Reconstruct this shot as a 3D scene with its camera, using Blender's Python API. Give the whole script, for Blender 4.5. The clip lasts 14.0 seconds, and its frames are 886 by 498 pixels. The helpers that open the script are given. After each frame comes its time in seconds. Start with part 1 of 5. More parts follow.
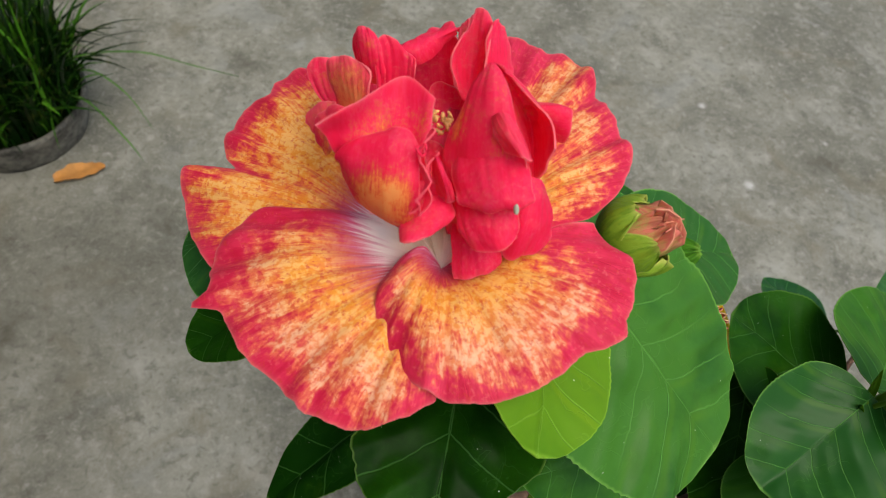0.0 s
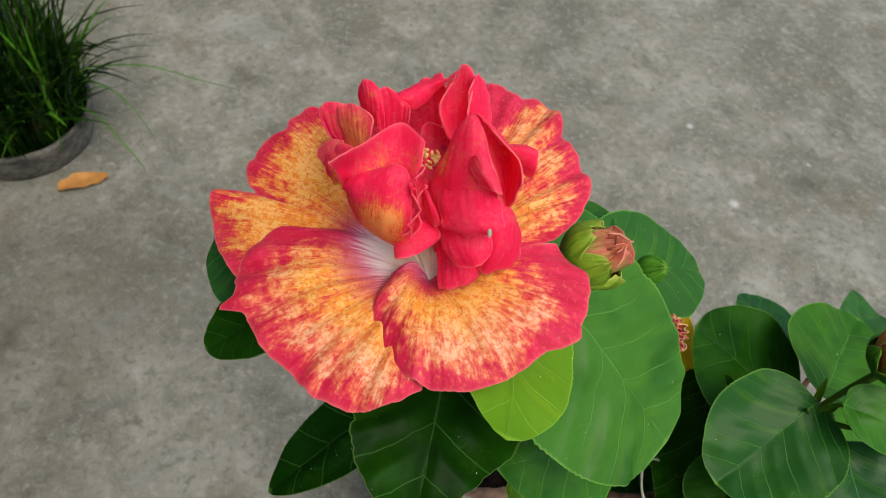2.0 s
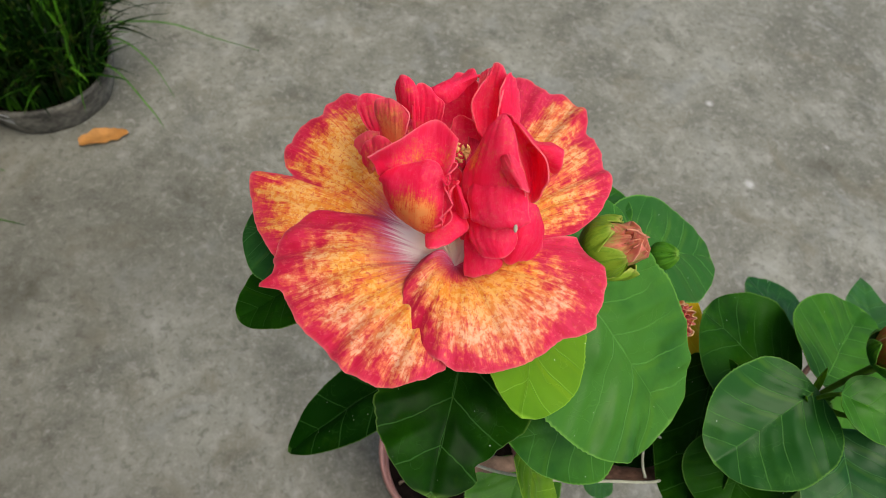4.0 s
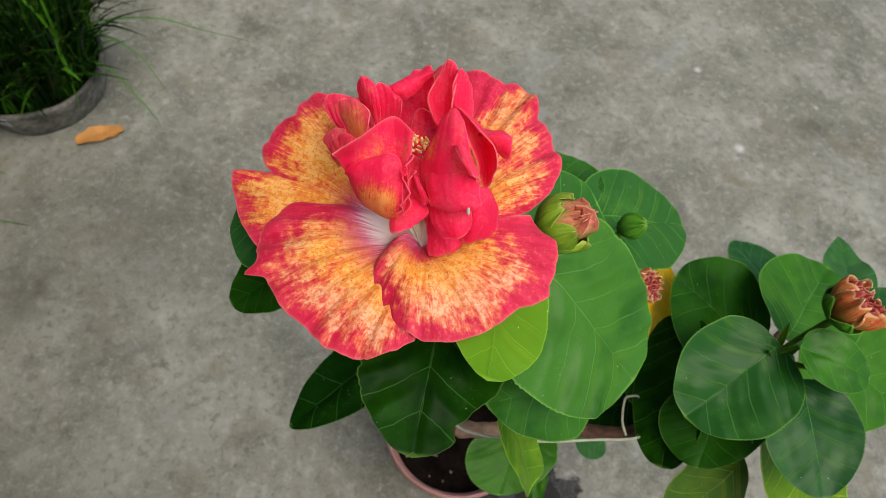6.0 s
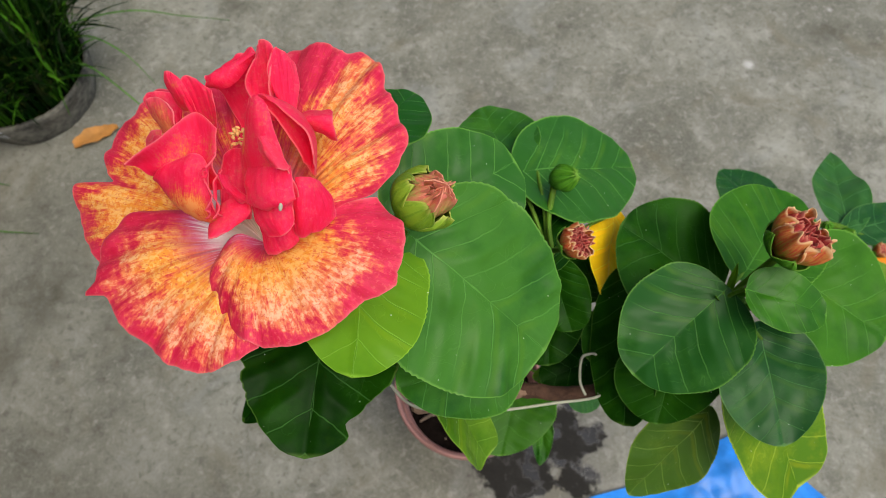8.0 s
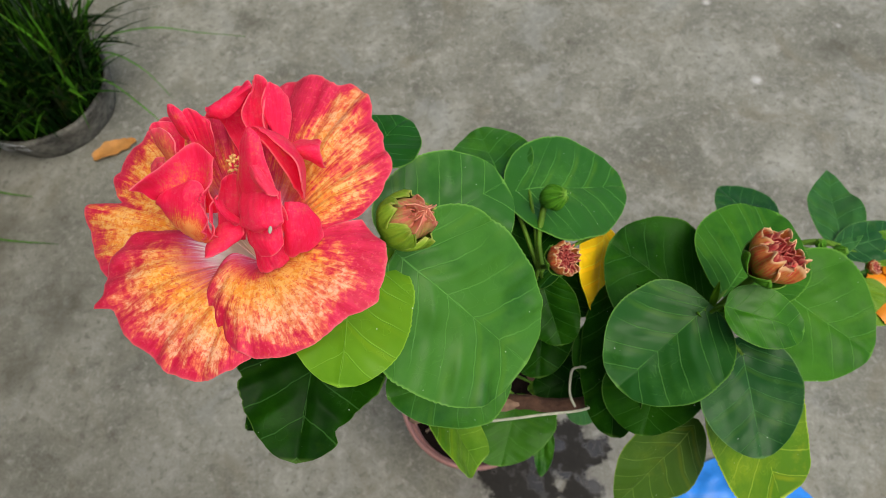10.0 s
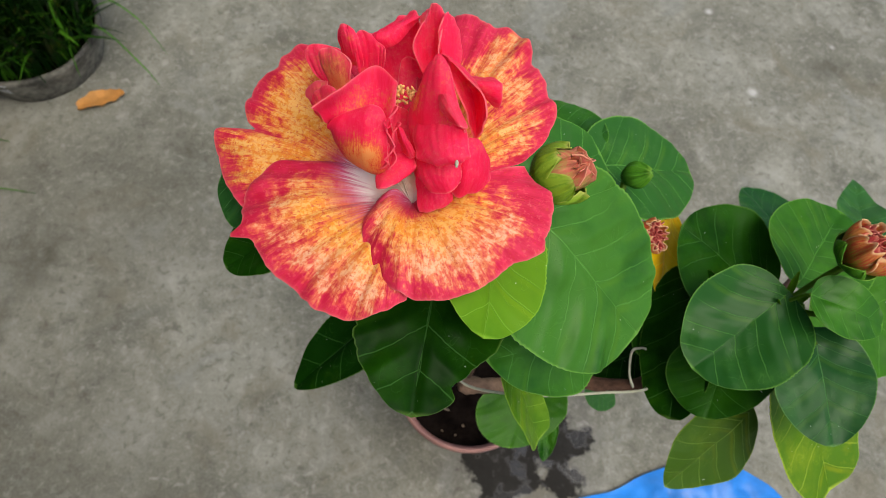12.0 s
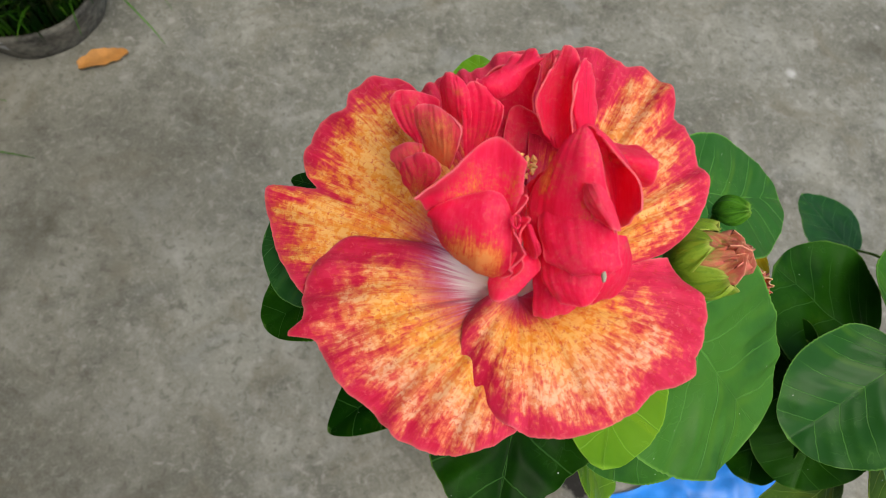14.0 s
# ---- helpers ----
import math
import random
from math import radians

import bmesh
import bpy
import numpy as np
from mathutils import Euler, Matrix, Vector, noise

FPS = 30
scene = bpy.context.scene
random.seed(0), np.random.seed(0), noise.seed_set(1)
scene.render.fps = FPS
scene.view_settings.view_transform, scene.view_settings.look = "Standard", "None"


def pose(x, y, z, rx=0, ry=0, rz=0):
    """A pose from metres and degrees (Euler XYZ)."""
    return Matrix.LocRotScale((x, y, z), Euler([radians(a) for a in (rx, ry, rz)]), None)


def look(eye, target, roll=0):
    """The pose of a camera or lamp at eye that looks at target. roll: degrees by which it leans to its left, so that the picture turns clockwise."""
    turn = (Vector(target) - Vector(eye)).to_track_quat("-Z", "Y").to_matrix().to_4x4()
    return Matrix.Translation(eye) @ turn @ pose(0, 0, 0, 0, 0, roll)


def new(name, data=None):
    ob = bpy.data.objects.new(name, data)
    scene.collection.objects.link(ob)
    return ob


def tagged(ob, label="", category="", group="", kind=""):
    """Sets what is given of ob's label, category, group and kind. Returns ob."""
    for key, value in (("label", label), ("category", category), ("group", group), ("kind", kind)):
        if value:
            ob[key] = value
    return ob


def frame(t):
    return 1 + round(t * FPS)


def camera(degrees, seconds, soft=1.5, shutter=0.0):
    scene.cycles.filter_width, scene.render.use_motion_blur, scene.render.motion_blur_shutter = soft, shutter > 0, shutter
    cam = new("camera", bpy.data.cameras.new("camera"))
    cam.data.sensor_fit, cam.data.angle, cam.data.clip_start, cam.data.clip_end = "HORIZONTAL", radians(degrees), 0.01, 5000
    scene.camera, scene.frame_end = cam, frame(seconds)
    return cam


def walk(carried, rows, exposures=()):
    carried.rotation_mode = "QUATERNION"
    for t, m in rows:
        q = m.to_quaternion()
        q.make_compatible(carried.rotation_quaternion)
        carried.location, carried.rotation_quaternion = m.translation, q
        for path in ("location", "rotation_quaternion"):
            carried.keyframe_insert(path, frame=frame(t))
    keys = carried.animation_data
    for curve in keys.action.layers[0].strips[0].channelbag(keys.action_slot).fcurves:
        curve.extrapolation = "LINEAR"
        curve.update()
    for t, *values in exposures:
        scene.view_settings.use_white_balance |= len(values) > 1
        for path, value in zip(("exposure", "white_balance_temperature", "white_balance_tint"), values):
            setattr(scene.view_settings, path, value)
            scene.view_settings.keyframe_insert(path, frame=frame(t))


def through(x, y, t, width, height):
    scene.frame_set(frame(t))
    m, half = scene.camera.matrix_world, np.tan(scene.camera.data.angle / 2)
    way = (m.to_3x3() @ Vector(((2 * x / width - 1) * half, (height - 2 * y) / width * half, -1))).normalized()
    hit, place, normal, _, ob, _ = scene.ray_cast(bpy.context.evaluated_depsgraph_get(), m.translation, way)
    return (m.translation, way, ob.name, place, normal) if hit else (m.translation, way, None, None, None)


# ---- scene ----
cam = camera(66.0, 14.0, soft=0.8)
PATH = [
    (0, (-0.0022, -0.1436, 1.2316), (0.0119, 0.1364, 0.8176), 8.04),
    (0.5, (0.0014, -0.1470, 1.2288), (0.0047, 0.1423, 0.8211), 4.13),
    (1, (-0.0026, -0.1395, 1.2341), (0.0119, 0.1497, 0.8265), 7.17),
    (1.5, (0.0040, -0.1529, 1.2538), (0.0188, 0.1367, 0.8465), 7.76),
    (2, (-0.0009, -0.1666, 1.2681), (0.0162, 0.1209, 0.8594), 9.34),
    (2.5, (-0.0047, -0.1639, 1.2747), (0.0123, 0.1186, 0.8624), 11.21),
    (3, (0.0033, -0.1643, 1.2860), (0.0175, 0.1152, 0.8716), 11.40),
    (3.2, (-0.0061, -0.1659, 1.2847), (0.0045, 0.1090, 0.8671), 10.46),
    (5.3, (-0.0103, -0.1694, 1.3093), (0.0075, 0.0932, 0.8842), 12.36),
    (5.5, (-0.0092, -0.1671, 1.3152), (0.0045, 0.0952, 0.8898), 11.05),
    (6, (0.0063, -0.1804, 1.3125), (0.0188, 0.0711, 0.8805), 8.25),
    (6.5, (0.0177, -0.1778, 1.3165), (0.0177, 0.0727, 0.8838), 4.12),
    (7, (0.0119, -0.1677, 1.3063), (0.0005, 0.0664, 0.8646), 1.63),
    (7.5, (0.0480, -0.1553, 1.2982), (0.0275, 0.0616, 0.8482), -3.39),
    (8, (0.0888, -0.1539, 1.3010), (0.0716, 0.0663, 0.8525), -4.90),
    (8.2, (0.1104, -0.1547, 1.2987), (0.0938, 0.0665, 0.8506), -5.51),
    (10.3, (0.1024, -0.1624, 1.3226), (0.0710, 0.0681, 0.8800), -6.74),
    (10.5, (0.0909, -0.1667, 1.3229), (0.0573, 0.0672, 0.8822), -6.54),
    (11, (0.0531, -0.1709, 1.3298), (0.0144, 0.0675, 0.8919), -6.54),
    (11.5, (0.0331, -0.1801, 1.3230), (0.0150, 0.0544, 0.8818), -0.51),
    (12, (0.0153, -0.1746, 1.3034), (0.0218, 0.0480, 0.8557), 5.58),
    (12.5, (-0.0035, -0.1517, 1.2817), (0.0009, 0.0575, 0.8276), 6.47),
    (13, (-0.0158, -0.1261, 1.2692), (-0.0067, 0.0734, 0.8108), 8.00),
    (13.5, (-0.0202, -0.1145, 1.2580), (-0.0121, 0.0741, 0.7950), 8.15),
    (14, (-0.0283, -0.1024, 1.2648), (-0.0181, 0.0916, 0.8041), 8.73),
]
EXPOSURE = [(0, 0.14), (3, 0.17), (6.5, 0.22), (8.2, 0.24), (11, 0.23), (12.5, 0.20), (14, 0.17)]
walk(cam, [(t, look(eye, target, roll)) for t, eye, target, roll in PATH], EXPOSURE)

# ---- world and light: soft overcast daylight ----
world = bpy.data.worlds.new("overcast_sky")
scene.world = world
world.use_nodes = True
wn = world.node_tree.nodes
sky = wn.new("ShaderNodeTexSky")
sky.sky_type = "NISHITA"
sky.sun_disc = False
sky.sun_elevation = radians(62)
sky.sun_rotation = radians(150)
sky.air_density = 1.0
sky.dust_density = 3.0
sky.ozone_density = 0.4
wn["Background"].inputs["Strength"].default_value = 0.172
world.node_tree.links.new(sky.outputs[0], wn["Background"].inputs["Color"])
sun = new("sun", bpy.data.lights.new("sun", "SUN"))
sun.data.energy, sun.data.angle, sun.data.color = 1.75, radians(40), (1.0, 0.94, 0.82)
sun.matrix_world = look((1.0, -0.55, 3.1), (0, 0, 0.6))
cam.data.dof.use_dof = True
cam.data.dof.focus_distance = 0.30
cam.data.dof.aperture_fstop = 20.0

# ---- materials ----
class Nodes:
    """A short way to write a node tree."""

    def __init__(self, name):
        self.mat = bpy.data.materials.new(name)
        self.mat.use_nodes = True
        self.tree = self.mat.node_tree
        self.bsdf = self.tree.nodes["Principled BSDF"]
        self.out = self.tree.nodes["Material Output"]

    def put(self, target, value):
        if hasattr(value, "is_output"):
            self.tree.links.new(value, target)
        else:
            target.default_value = value

    def math(self, op, a, b=0.0, c=0.0):
        n = self.tree.nodes.new("ShaderNodeMath")
        n.operation = op
        for k, v in enumerate((a, b, c)):
            self.put(n.inputs[k], v)
        return n.outputs[0]

    def clamp(self, a, lo, hi):
        n = self.tree.nodes.new("ShaderNodeMapRange")
        n.interpolation_type = "SMOOTHSTEP"
        self.put(n.inputs[0], a)
        n.inputs[1].default_value, n.inputs[2].default_value = lo, hi
        return n.outputs[0]

    def noise(self, vec, scale, detail=4.0, rough=0.6, twist=0.0):
        n = self.tree.nodes.new("ShaderNodeTexNoise")
        if vec is not None:
            self.put(n.inputs["Vector"], vec)
        n.inputs["Scale"].default_value = scale
        n.inputs["Detail"].default_value = detail
        n.inputs["Roughness"].default_value = rough
        n.inputs["Distortion"].default_value = twist
        return n.outputs["Fac"]

    def cells(self, vec, scale):
        n = self.tree.nodes.new("ShaderNodeTexVoronoi")
        self.put(n.inputs["Vector"], vec)
        n.inputs["Scale"].default_value = scale
        return n.outputs["Distance"]

    def mix(self, fac, a, b):
        n = self.tree.nodes.new("ShaderNodeMix")
        n.data_type = "RGBA"
        self.put(n.inputs[0], fac)
        self.put(n.inputs[6], (*a, 1) if isinstance(a, tuple) else a)
        self.put(n.inputs[7], (*b, 1) if isinstance(b, tuple) else b)
        return n.outputs[2]

    def coord(self, which="Object"):
        return self.tree.nodes.new("ShaderNodeTexCoord").outputs[which]

    def split(self, vec):
        n = self.tree.nodes.new("ShaderNodeSeparateXYZ")
        self.put(n.inputs[0], vec)
        return n.outputs

    def join(self, x, y, z=0.0):
        n = self.tree.nodes.new("ShaderNodeCombineXYZ")
        for k, v in enumerate((x, y, z)):
            self.put(n.inputs[k], v)
        return n.outputs[0]

    def field(self, name):
        n = self.tree.nodes.new("ShaderNodeAttribute")
        n.attribute_name = name
        return n.outputs["Fac"]

    def chance(self):
        return self.tree.nodes.new("ShaderNodeObjectInfo").outputs["Random"]

    def bump(self, height, strength=0.3, distance=0.001):
        n = self.tree.nodes.new("ShaderNodeBump")
        n.inputs["Strength"].default_value, n.inputs["Distance"].default_value = strength, distance
        self.put(n.inputs["Height"], height)
        self.put(self.bsdf.inputs["Normal"], n.outputs[0])
        return n.outputs[0]

    def done(self, colour, rough=0.5, spec=0.5):
        self.put(self.bsdf.inputs["Base Color"], (*colour, 1) if isinstance(colour, tuple) else colour)
        self.put(self.bsdf.inputs["Roughness"], rough)
        self.put(self.bsdf.inputs["Specular IOR Level"], spec)
        return self.mat

    def glow_through(self, colour, share):
        """Light that passes through a thin leaf or petal."""
        t = self.tree.nodes.new("ShaderNodeBsdfTranslucent")
        self.put(t.inputs["Color"], colour)
        m = self.tree.nodes.new("ShaderNodeMixShader")
        m.inputs[0].default_value = share
        self.tree.links.new(self.bsdf.outputs[0], m.inputs[1])
        self.tree.links.new(t.outputs[0], m.inputs[2])
        self.tree.links.new(m.outputs[0], self.out.inputs["Surface"])


def plain(name, colour, rough=0.6, vary=0.25, scale=40.0, spec=0.4, relief=0.2):
    n = Nodes(name)
    p = n.coord()
    big, fine = n.noise(p, scale * 0.2, 3), n.noise(p, scale, 5)
    dark = tuple(c * (1 - vary) for c in colour)
    light = tuple(min(1, c * (1 + vary)) for c in colour)
    c = n.mix(n.clamp(n.math("MULTIPLY_ADD", big, 0.6, n.math("MULTIPLY", fine, 0.4)), 0.3, 0.7), dark, light)
    n.bump(fine, relief, 0.002)
    return n.done(c, rough, spec)


def concrete():
    n = Nodes("worn_concrete")
    p = n.coord()
    x, y, z = n.split(p)
    big = n.noise(p, 2.2, 4, 0.55)
    mid = n.noise(p, 9.0, 5, 0.65, 0.4)
    grit = n.noise(p, 160.0, 4, 0.7)
    c = n.mix(n.clamp(big, 0.25, 0.76), (0.127, 0.126, 0.094), (0.228, 0.227, 0.180))
    wide = n.noise(p, 4.6, 5, 0.65, 0.6)
    c = n.mix(n.math("MULTIPLY", n.clamp(wide, 0.50, 0.36), 0.38), c, (0.085, 0.086, 0.066))
    c = n.mix(n.math("MULTIPLY", n.clamp(wide, 0.54, 0.70), 0.25), c, (0.36, 0.365, 0.33))
    c = n.mix(n.math("MULTIPLY", n.clamp(mid, 0.50, 0.70), 0.45), c, (0.33, 0.33, 0.28))
    c = n.mix(n.math("MULTIPLY", n.clamp(mid, 0.48, 0.32), 0.75), c, (0.105, 0.105, 0.08))
    c = n.mix(n.math("MULTIPLY", n.clamp(n.noise(p, 17.0, 3, 0.6), 0.64, 0.74), 0.6), c, (0.07, 0.065, 0.045))
    c = n.mix(n.math("MULTIPLY", n.clamp(n.noise(p, 26.0, 3, 0.6), 0.66, 0.78), 0.35), c, (0.44, 0.43, 0.41))
    c = n.mix(n.math("MULTIPLY", n.clamp(grit, 0.42, 0.66), 0.16), c, (0.42, 0.41, 0.38))
    fleck = n.noise(p, 52.0, 4, 0.7, 0.5)
    c = n.mix(n.math("MULTIPLY", n.clamp(fleck, 0.52, 0.68), 0.42), c, (0.36, 0.355, 0.31))
    c = n.mix(n.math("MULTIPLY", n.clamp(fleck, 0.47, 0.33), 0.58), c, (0.095, 0.092, 0.070))
    brown = n.noise(p, 6.5, 4, 0.6, 0.8)
    c = n.mix(n.math("MULTIPLY", n.clamp(brown, 0.55, 0.70), 0.45), c, (0.150, 0.132, 0.085))
    c = n.mix(n.math("MULTIPLY", n.clamp(brown, 0.44, 0.30), 0.40), c, (0.265, 0.275, 0.250))
    pit = n.clamp(n.cells(p, 30.0), 0.17, 0.06)
    c = n.mix(n.math("MULTIPLY", n.math("MULTIPLY", pit, n.clamp(n.noise(p, 12.0, 2), 0.52, 0.62)), 0.55), c, (0.085, 0.080, 0.060))
    # spilled water beside the pot, with an uneven outline
    edge = n.math("MULTIPLY", n.math("SUBTRACT", n.noise(p, 14.0, 4, 0.6), 0.5), 0.16)

    def pool(px, py, r):
        d = n.math("SQRT", n.math("ADD", n.math("POWER", n.math("SUBTRACT", x, px), 2.0), n.math("POWER", n.math("SUBTRACT", y, py), 2.0)))
        return n.math("SUBTRACT", n.math("ADD", d, edge), r)

    d = n.math("MINIMUM", pool(0.17, 0.045, 0.075), pool(0.26, 0.09, 0.06))
    d = n.math("MINIMUM", d, pool(0.275, 0.015, 0.035))
    wet = n.clamp(d, 0.008, -0.004)
    dull = n.clamp(d, 0.07, 0.0)
    c = n.mix(n.math("MULTIPLY", dull, 0.25), c, (0.13, 0.125, 0.12))
    c = n.mix(n.math("MULTIPLY", wet, 0.93), c, (0.014, 0.013, 0.012))
    # broad darker patches on the left side, then small dirt stains
    d = n.math("MINIMUM", pool(-1.00, 0.42, 0.26), n.math("MINIMUM", pool(-0.70, 0.52, 0.16), pool(-0.72, -0.10, 0.22)))
    c = n.mix(n.math("MULTIPLY", n.clamp(d, 0.28, -0.12), 0.34), c, (0.070, 0.066, 0.046))
    for px, py, r in ((-1.06, 0.46, 0.10), (-0.79, 0.41, 0.02), (-0.79, 0.355, 0.022), (-0.86, 0.24, 0.03), (-0.62, 0.30, 0.02), (-0.90, 0.02, 0.05), (-0.47, -0.10, 0.02), (-0.50, 1.20, 0.012), (0.995, 1.075, 0.012), (0.96, 1.06, 0.02), (-0.58, 0.72, 0.02), (-1.17, 0.63, 0.10), (-1.10, 0.70, 0.04), (-0.985, 0.575, 0.035), (-1.08, 0.545, 0.03)):
        c = n.mix(n.math("MULTIPLY", n.clamp(pool(px, py, r), 0.05, -0.03), 0.5), c, (0.062, 0.058, 0.038))
    # small white chips
    for px, py, r in ((0.776, 0.966, 0.005), (0.691, 1.226, 0.004), (1.002, 1.133, -0.001)):
        s = n.clamp(n.math("ADD", pool(px, py, r), n.math("MULTIPLY", edge, -0.75)), 0.012, -0.004)
        c = n.mix(n.math("MULTIPLY", s, 0.6), c, (0.62, 0.61, 0.58))
    h = n.math("MULTIPLY_ADD", mid, 0.7, n.math("MULTIPLY", grit, 0.4))
    n.bump(n.math("MULTIPLY", h, n.math("SUBTRACT", 1.0, n.math("MULTIPLY", wet, 0.6))), 0.35, 0.004)
    glint = n.clamp(n.noise(p, 17.0, 3), 0.50, 0.58)
    rough = n.math("MULTIPLY_ADD", wet, n.math("MULTIPLY_ADD", glint, -0.50, -0.22), 0.88)
    return n.done(c, rough, n.math("MULTIPLY_ADD", wet, n.math("MULTIPLY_ADD", glint, 0.62, -0.31), 0.35))


LEAF_TONES = (
    # dark green, lowered further: shade among the leaves is in the colour
    ("dark_shaded_green_leaf", (0.005, 0.036, 0.0015), (0.017, 0.086, 0.003), 0.06),
    ("mid_green_leaf", (0.012, 0.082, 0.006), (0.044, 0.165, 0.012), 0.15),
    ("lime_leaf", (0.066, 0.200, 0.004), (0.118, 0.270, 0.008), 0.12),
    ("yellow_green_leaf", (0.075, 0.180, 0.005), (0.240, 0.330, 0.012), 0.12),
    ("grey_green_leaf", (0.011, 0.072, 0.012), (0.036, 0.140, 0.024), 0.17),
    ("light_green_leaf", (0.050, 0.150, 0.006), (0.125, 0.245, 0.014), 0.12),
    ("pale_green_leaf", (0.012, 0.084, 0.004), (0.046, 0.168, 0.008), 0.12),
    ("yellow_leaf", (0.84, 0.50, 0.006), (0.94, 0.68, 0.012), 0.10),
    # darkest green, with the shade under the flower put into it
    ("deep_shaded_green_leaf", (0.003, 0.021, 0.0010), (0.012, 0.066, 0.002), 0.045),
    ("glossy_green_leaf", (0.012, 0.085, 0.001), (0.038, 0.165, 0.002), 0.20),
    ("sheeny_green_leaf", (0.014, 0.086, 0.009), (0.050, 0.176, 0.017), 0.15),
    ("dull_olive_leaf", (0.046, 0.108, 0.009), (0.112, 0.185, 0.018), 0.10),
    ("fresh_green_leaf", (0.024, 0.120, 0.010), (0.070, 0.225, 0.020), 0.20),
)


def leaf_skin(name, dark, light, gloss):
    """Leaf surface in leaf units: x across from the midrib, y from the stalk to the tip."""
    n = Nodes(name)
    x, y, _ = n.split(n.coord("UV"))
    x = n.math("SUBTRACT", x, 1.0)
    p = n.coord()
    ax = n.math("ABSOLUTE", x)
    r = n.math("SQRT", n.math("ADD", n.math("MULTIPLY", x, x), n.math("MULTIPLY", y, y)))
    wob = n.math("MULTIPLY", n.math("SUBTRACT", n.noise(p, 45.0, 3), 0.5), 0.10)
    ang = n.math("ADD", n.math("ARCTAN2", ax, n.math("MAXIMUM", y, 0.001)), n.math("MULTIPLY", wob, 0.5))
    # the midrib and one strong vein on each side, thinning out
    line = None
    for a, w in ((0.0, 0.0075), (1.0, 0.0050)):
        d = n.math("MULTIPLY", n.math("ABSOLUTE", n.math("SUBTRACT", ang, a)), r)
        d = n.math("ADD", d, n.math("MULTIPLY", r, 0.0045))
        m = n.clamp(d, w, w * 0.35)
        line = m if line is None else n.math("MAXIMUM", line, m)
    # side veins that leave the midrib and bend towards the tip
    run = n.math("SUBTRACT", y, n.math("MULTIPLY", ax, n.math("MULTIPLY_ADD", ax, -0.55, 0.85)))
    s = n.math("FRACT", n.math("MULTIPLY", n.math("ADD", run, n.math("MULTIPLY", wob, 0.6)), 4.6))
    tri = n.math("ABSOLUTE", n.math("SUBTRACT", s, 0.5))
    side = n.math("MULTIPLY", n.clamp(tri, 0.030, 0.008), n.clamp(ax, 0.50, 0.25))
    # thin cross veins, broken off here and there
    cross = n.math("ABSOLUTE", n.math("SUBTRACT", n.noise(p, 85.0, 2, 0.5, 0.8), 0.5))
    cross = n.math("MULTIPLY", n.clamp(cross, 0.016, 0.004), n.clamp(n.noise(p, 40.0, 1), 0.48, 0.62))
    veins = n.math("MAXIMUM", line, n.math("MAXIMUM", n.math("MULTIPLY", side, 0.75), n.math("MULTIPLY", cross, 0.20)))
    mott = n.noise(p, 75.0, 5, 0.7)
    patch = n.noise(p, 20.0, 2)
    fac = n.math("ADD", n.math("MULTIPLY_ADD", mott, 0.32, n.math("MULTIPLY", patch, 0.62)), n.math("MULTIPLY", n.math("SUBTRACT", n.chance(), 0.5), 0.30))
    c = n.mix(n.clamp(fac, 0.32, 0.66), dark, light)
    # brighter green streaks beside the side veins: sheen-free fold walls, painted as colour
    thin = n.math("MULTIPLY", n.clamp(n.math("ABSOLUTE", n.math("SUBTRACT", s, 0.66)), 0.16, 0.03), n.clamp(n.noise(p, 17.0, 2, 0.5), 0.50, 0.62))
    c = n.mix(n.math("MULTIPLY", thin, 0.22), c, (light[0] * 2.0, light[1] * 1.35, light[2] * 0.3))
    old = n.clamp(n.noise(p, 27.0, 4, 0.65), 0.60, 0.76)
    c = n.mix(n.math("MULTIPLY", old, 0.30), c, (light[0] * 1.9 + 0.01, light[1] * 1.3, light[2]))
    pale = (min(1, 1.6 * light[0] + 0.035), min(1, 1.5 * light[1] + 0.06), min(1, 1.5 * light[2] + 0.03))
    c = n.mix(n.math("MULTIPLY", veins, 0.62), c, pale)
    rim = n.clamp(n.field("rim"), 0.968, 0.996)
    c = n.mix(n.math("MULTIPLY", rim, 0.6), c, (min(1, 1.7 * light[0] + 0.08), min(1, 1.6 * light[1] + 0.09), min(1, 1.5 * light[2] + 0.03)))
    spots = n.clamp(n.cells(p, 210.0), 0.075, 0.05)
    c = n.mix(n.math("MULTIPLY", n.math("MULTIPLY", spots, n.clamp(n.noise(p, 90.0, 1), 0.57, 0.64)), 0.85), c, (0.75, 0.78, 0.7))
    n.bump(n.math("SUBTRACT", n.math("MULTIPLY", mott, 0.12), n.math("MULTIPLY", veins, 0.6)), 0.50, 0.001)
    n.glow_through(c, 0.14)
    return n.done(c, n.math("MULTIPLY_ADD", mott, 0.12, n.math("MULTIPLY_ADD", patch, 0.14, 0.24)), gloss)


LEAF_SKINS = [leaf_skin(*tone) for tone in LEAF_TONES]


def velvet(n, c, fibre, vein, blot, through, relief):
    """The soft, thin skin of a petal."""
    n.bump(n.math("SUBTRACT", n.math("MULTIPLY_ADD", fibre, 0.8, n.math("MULTIPLY", blot, 0.35)), n.math("MULTIPLY", vein, 0.5)), relief, 0.0008)
    n.glow_through(c, through)
    n.bsdf.inputs["Sheen Weight"].default_value = 0.16
    n.bsdf.inputs["Sheen Roughness"].default_value = 0.4
    n.bsdf.inputs["Sheen Tint"].default_value = (1.0, 0.55, 0.62, 1)
    return n.done(c, 0.42, 0.16)


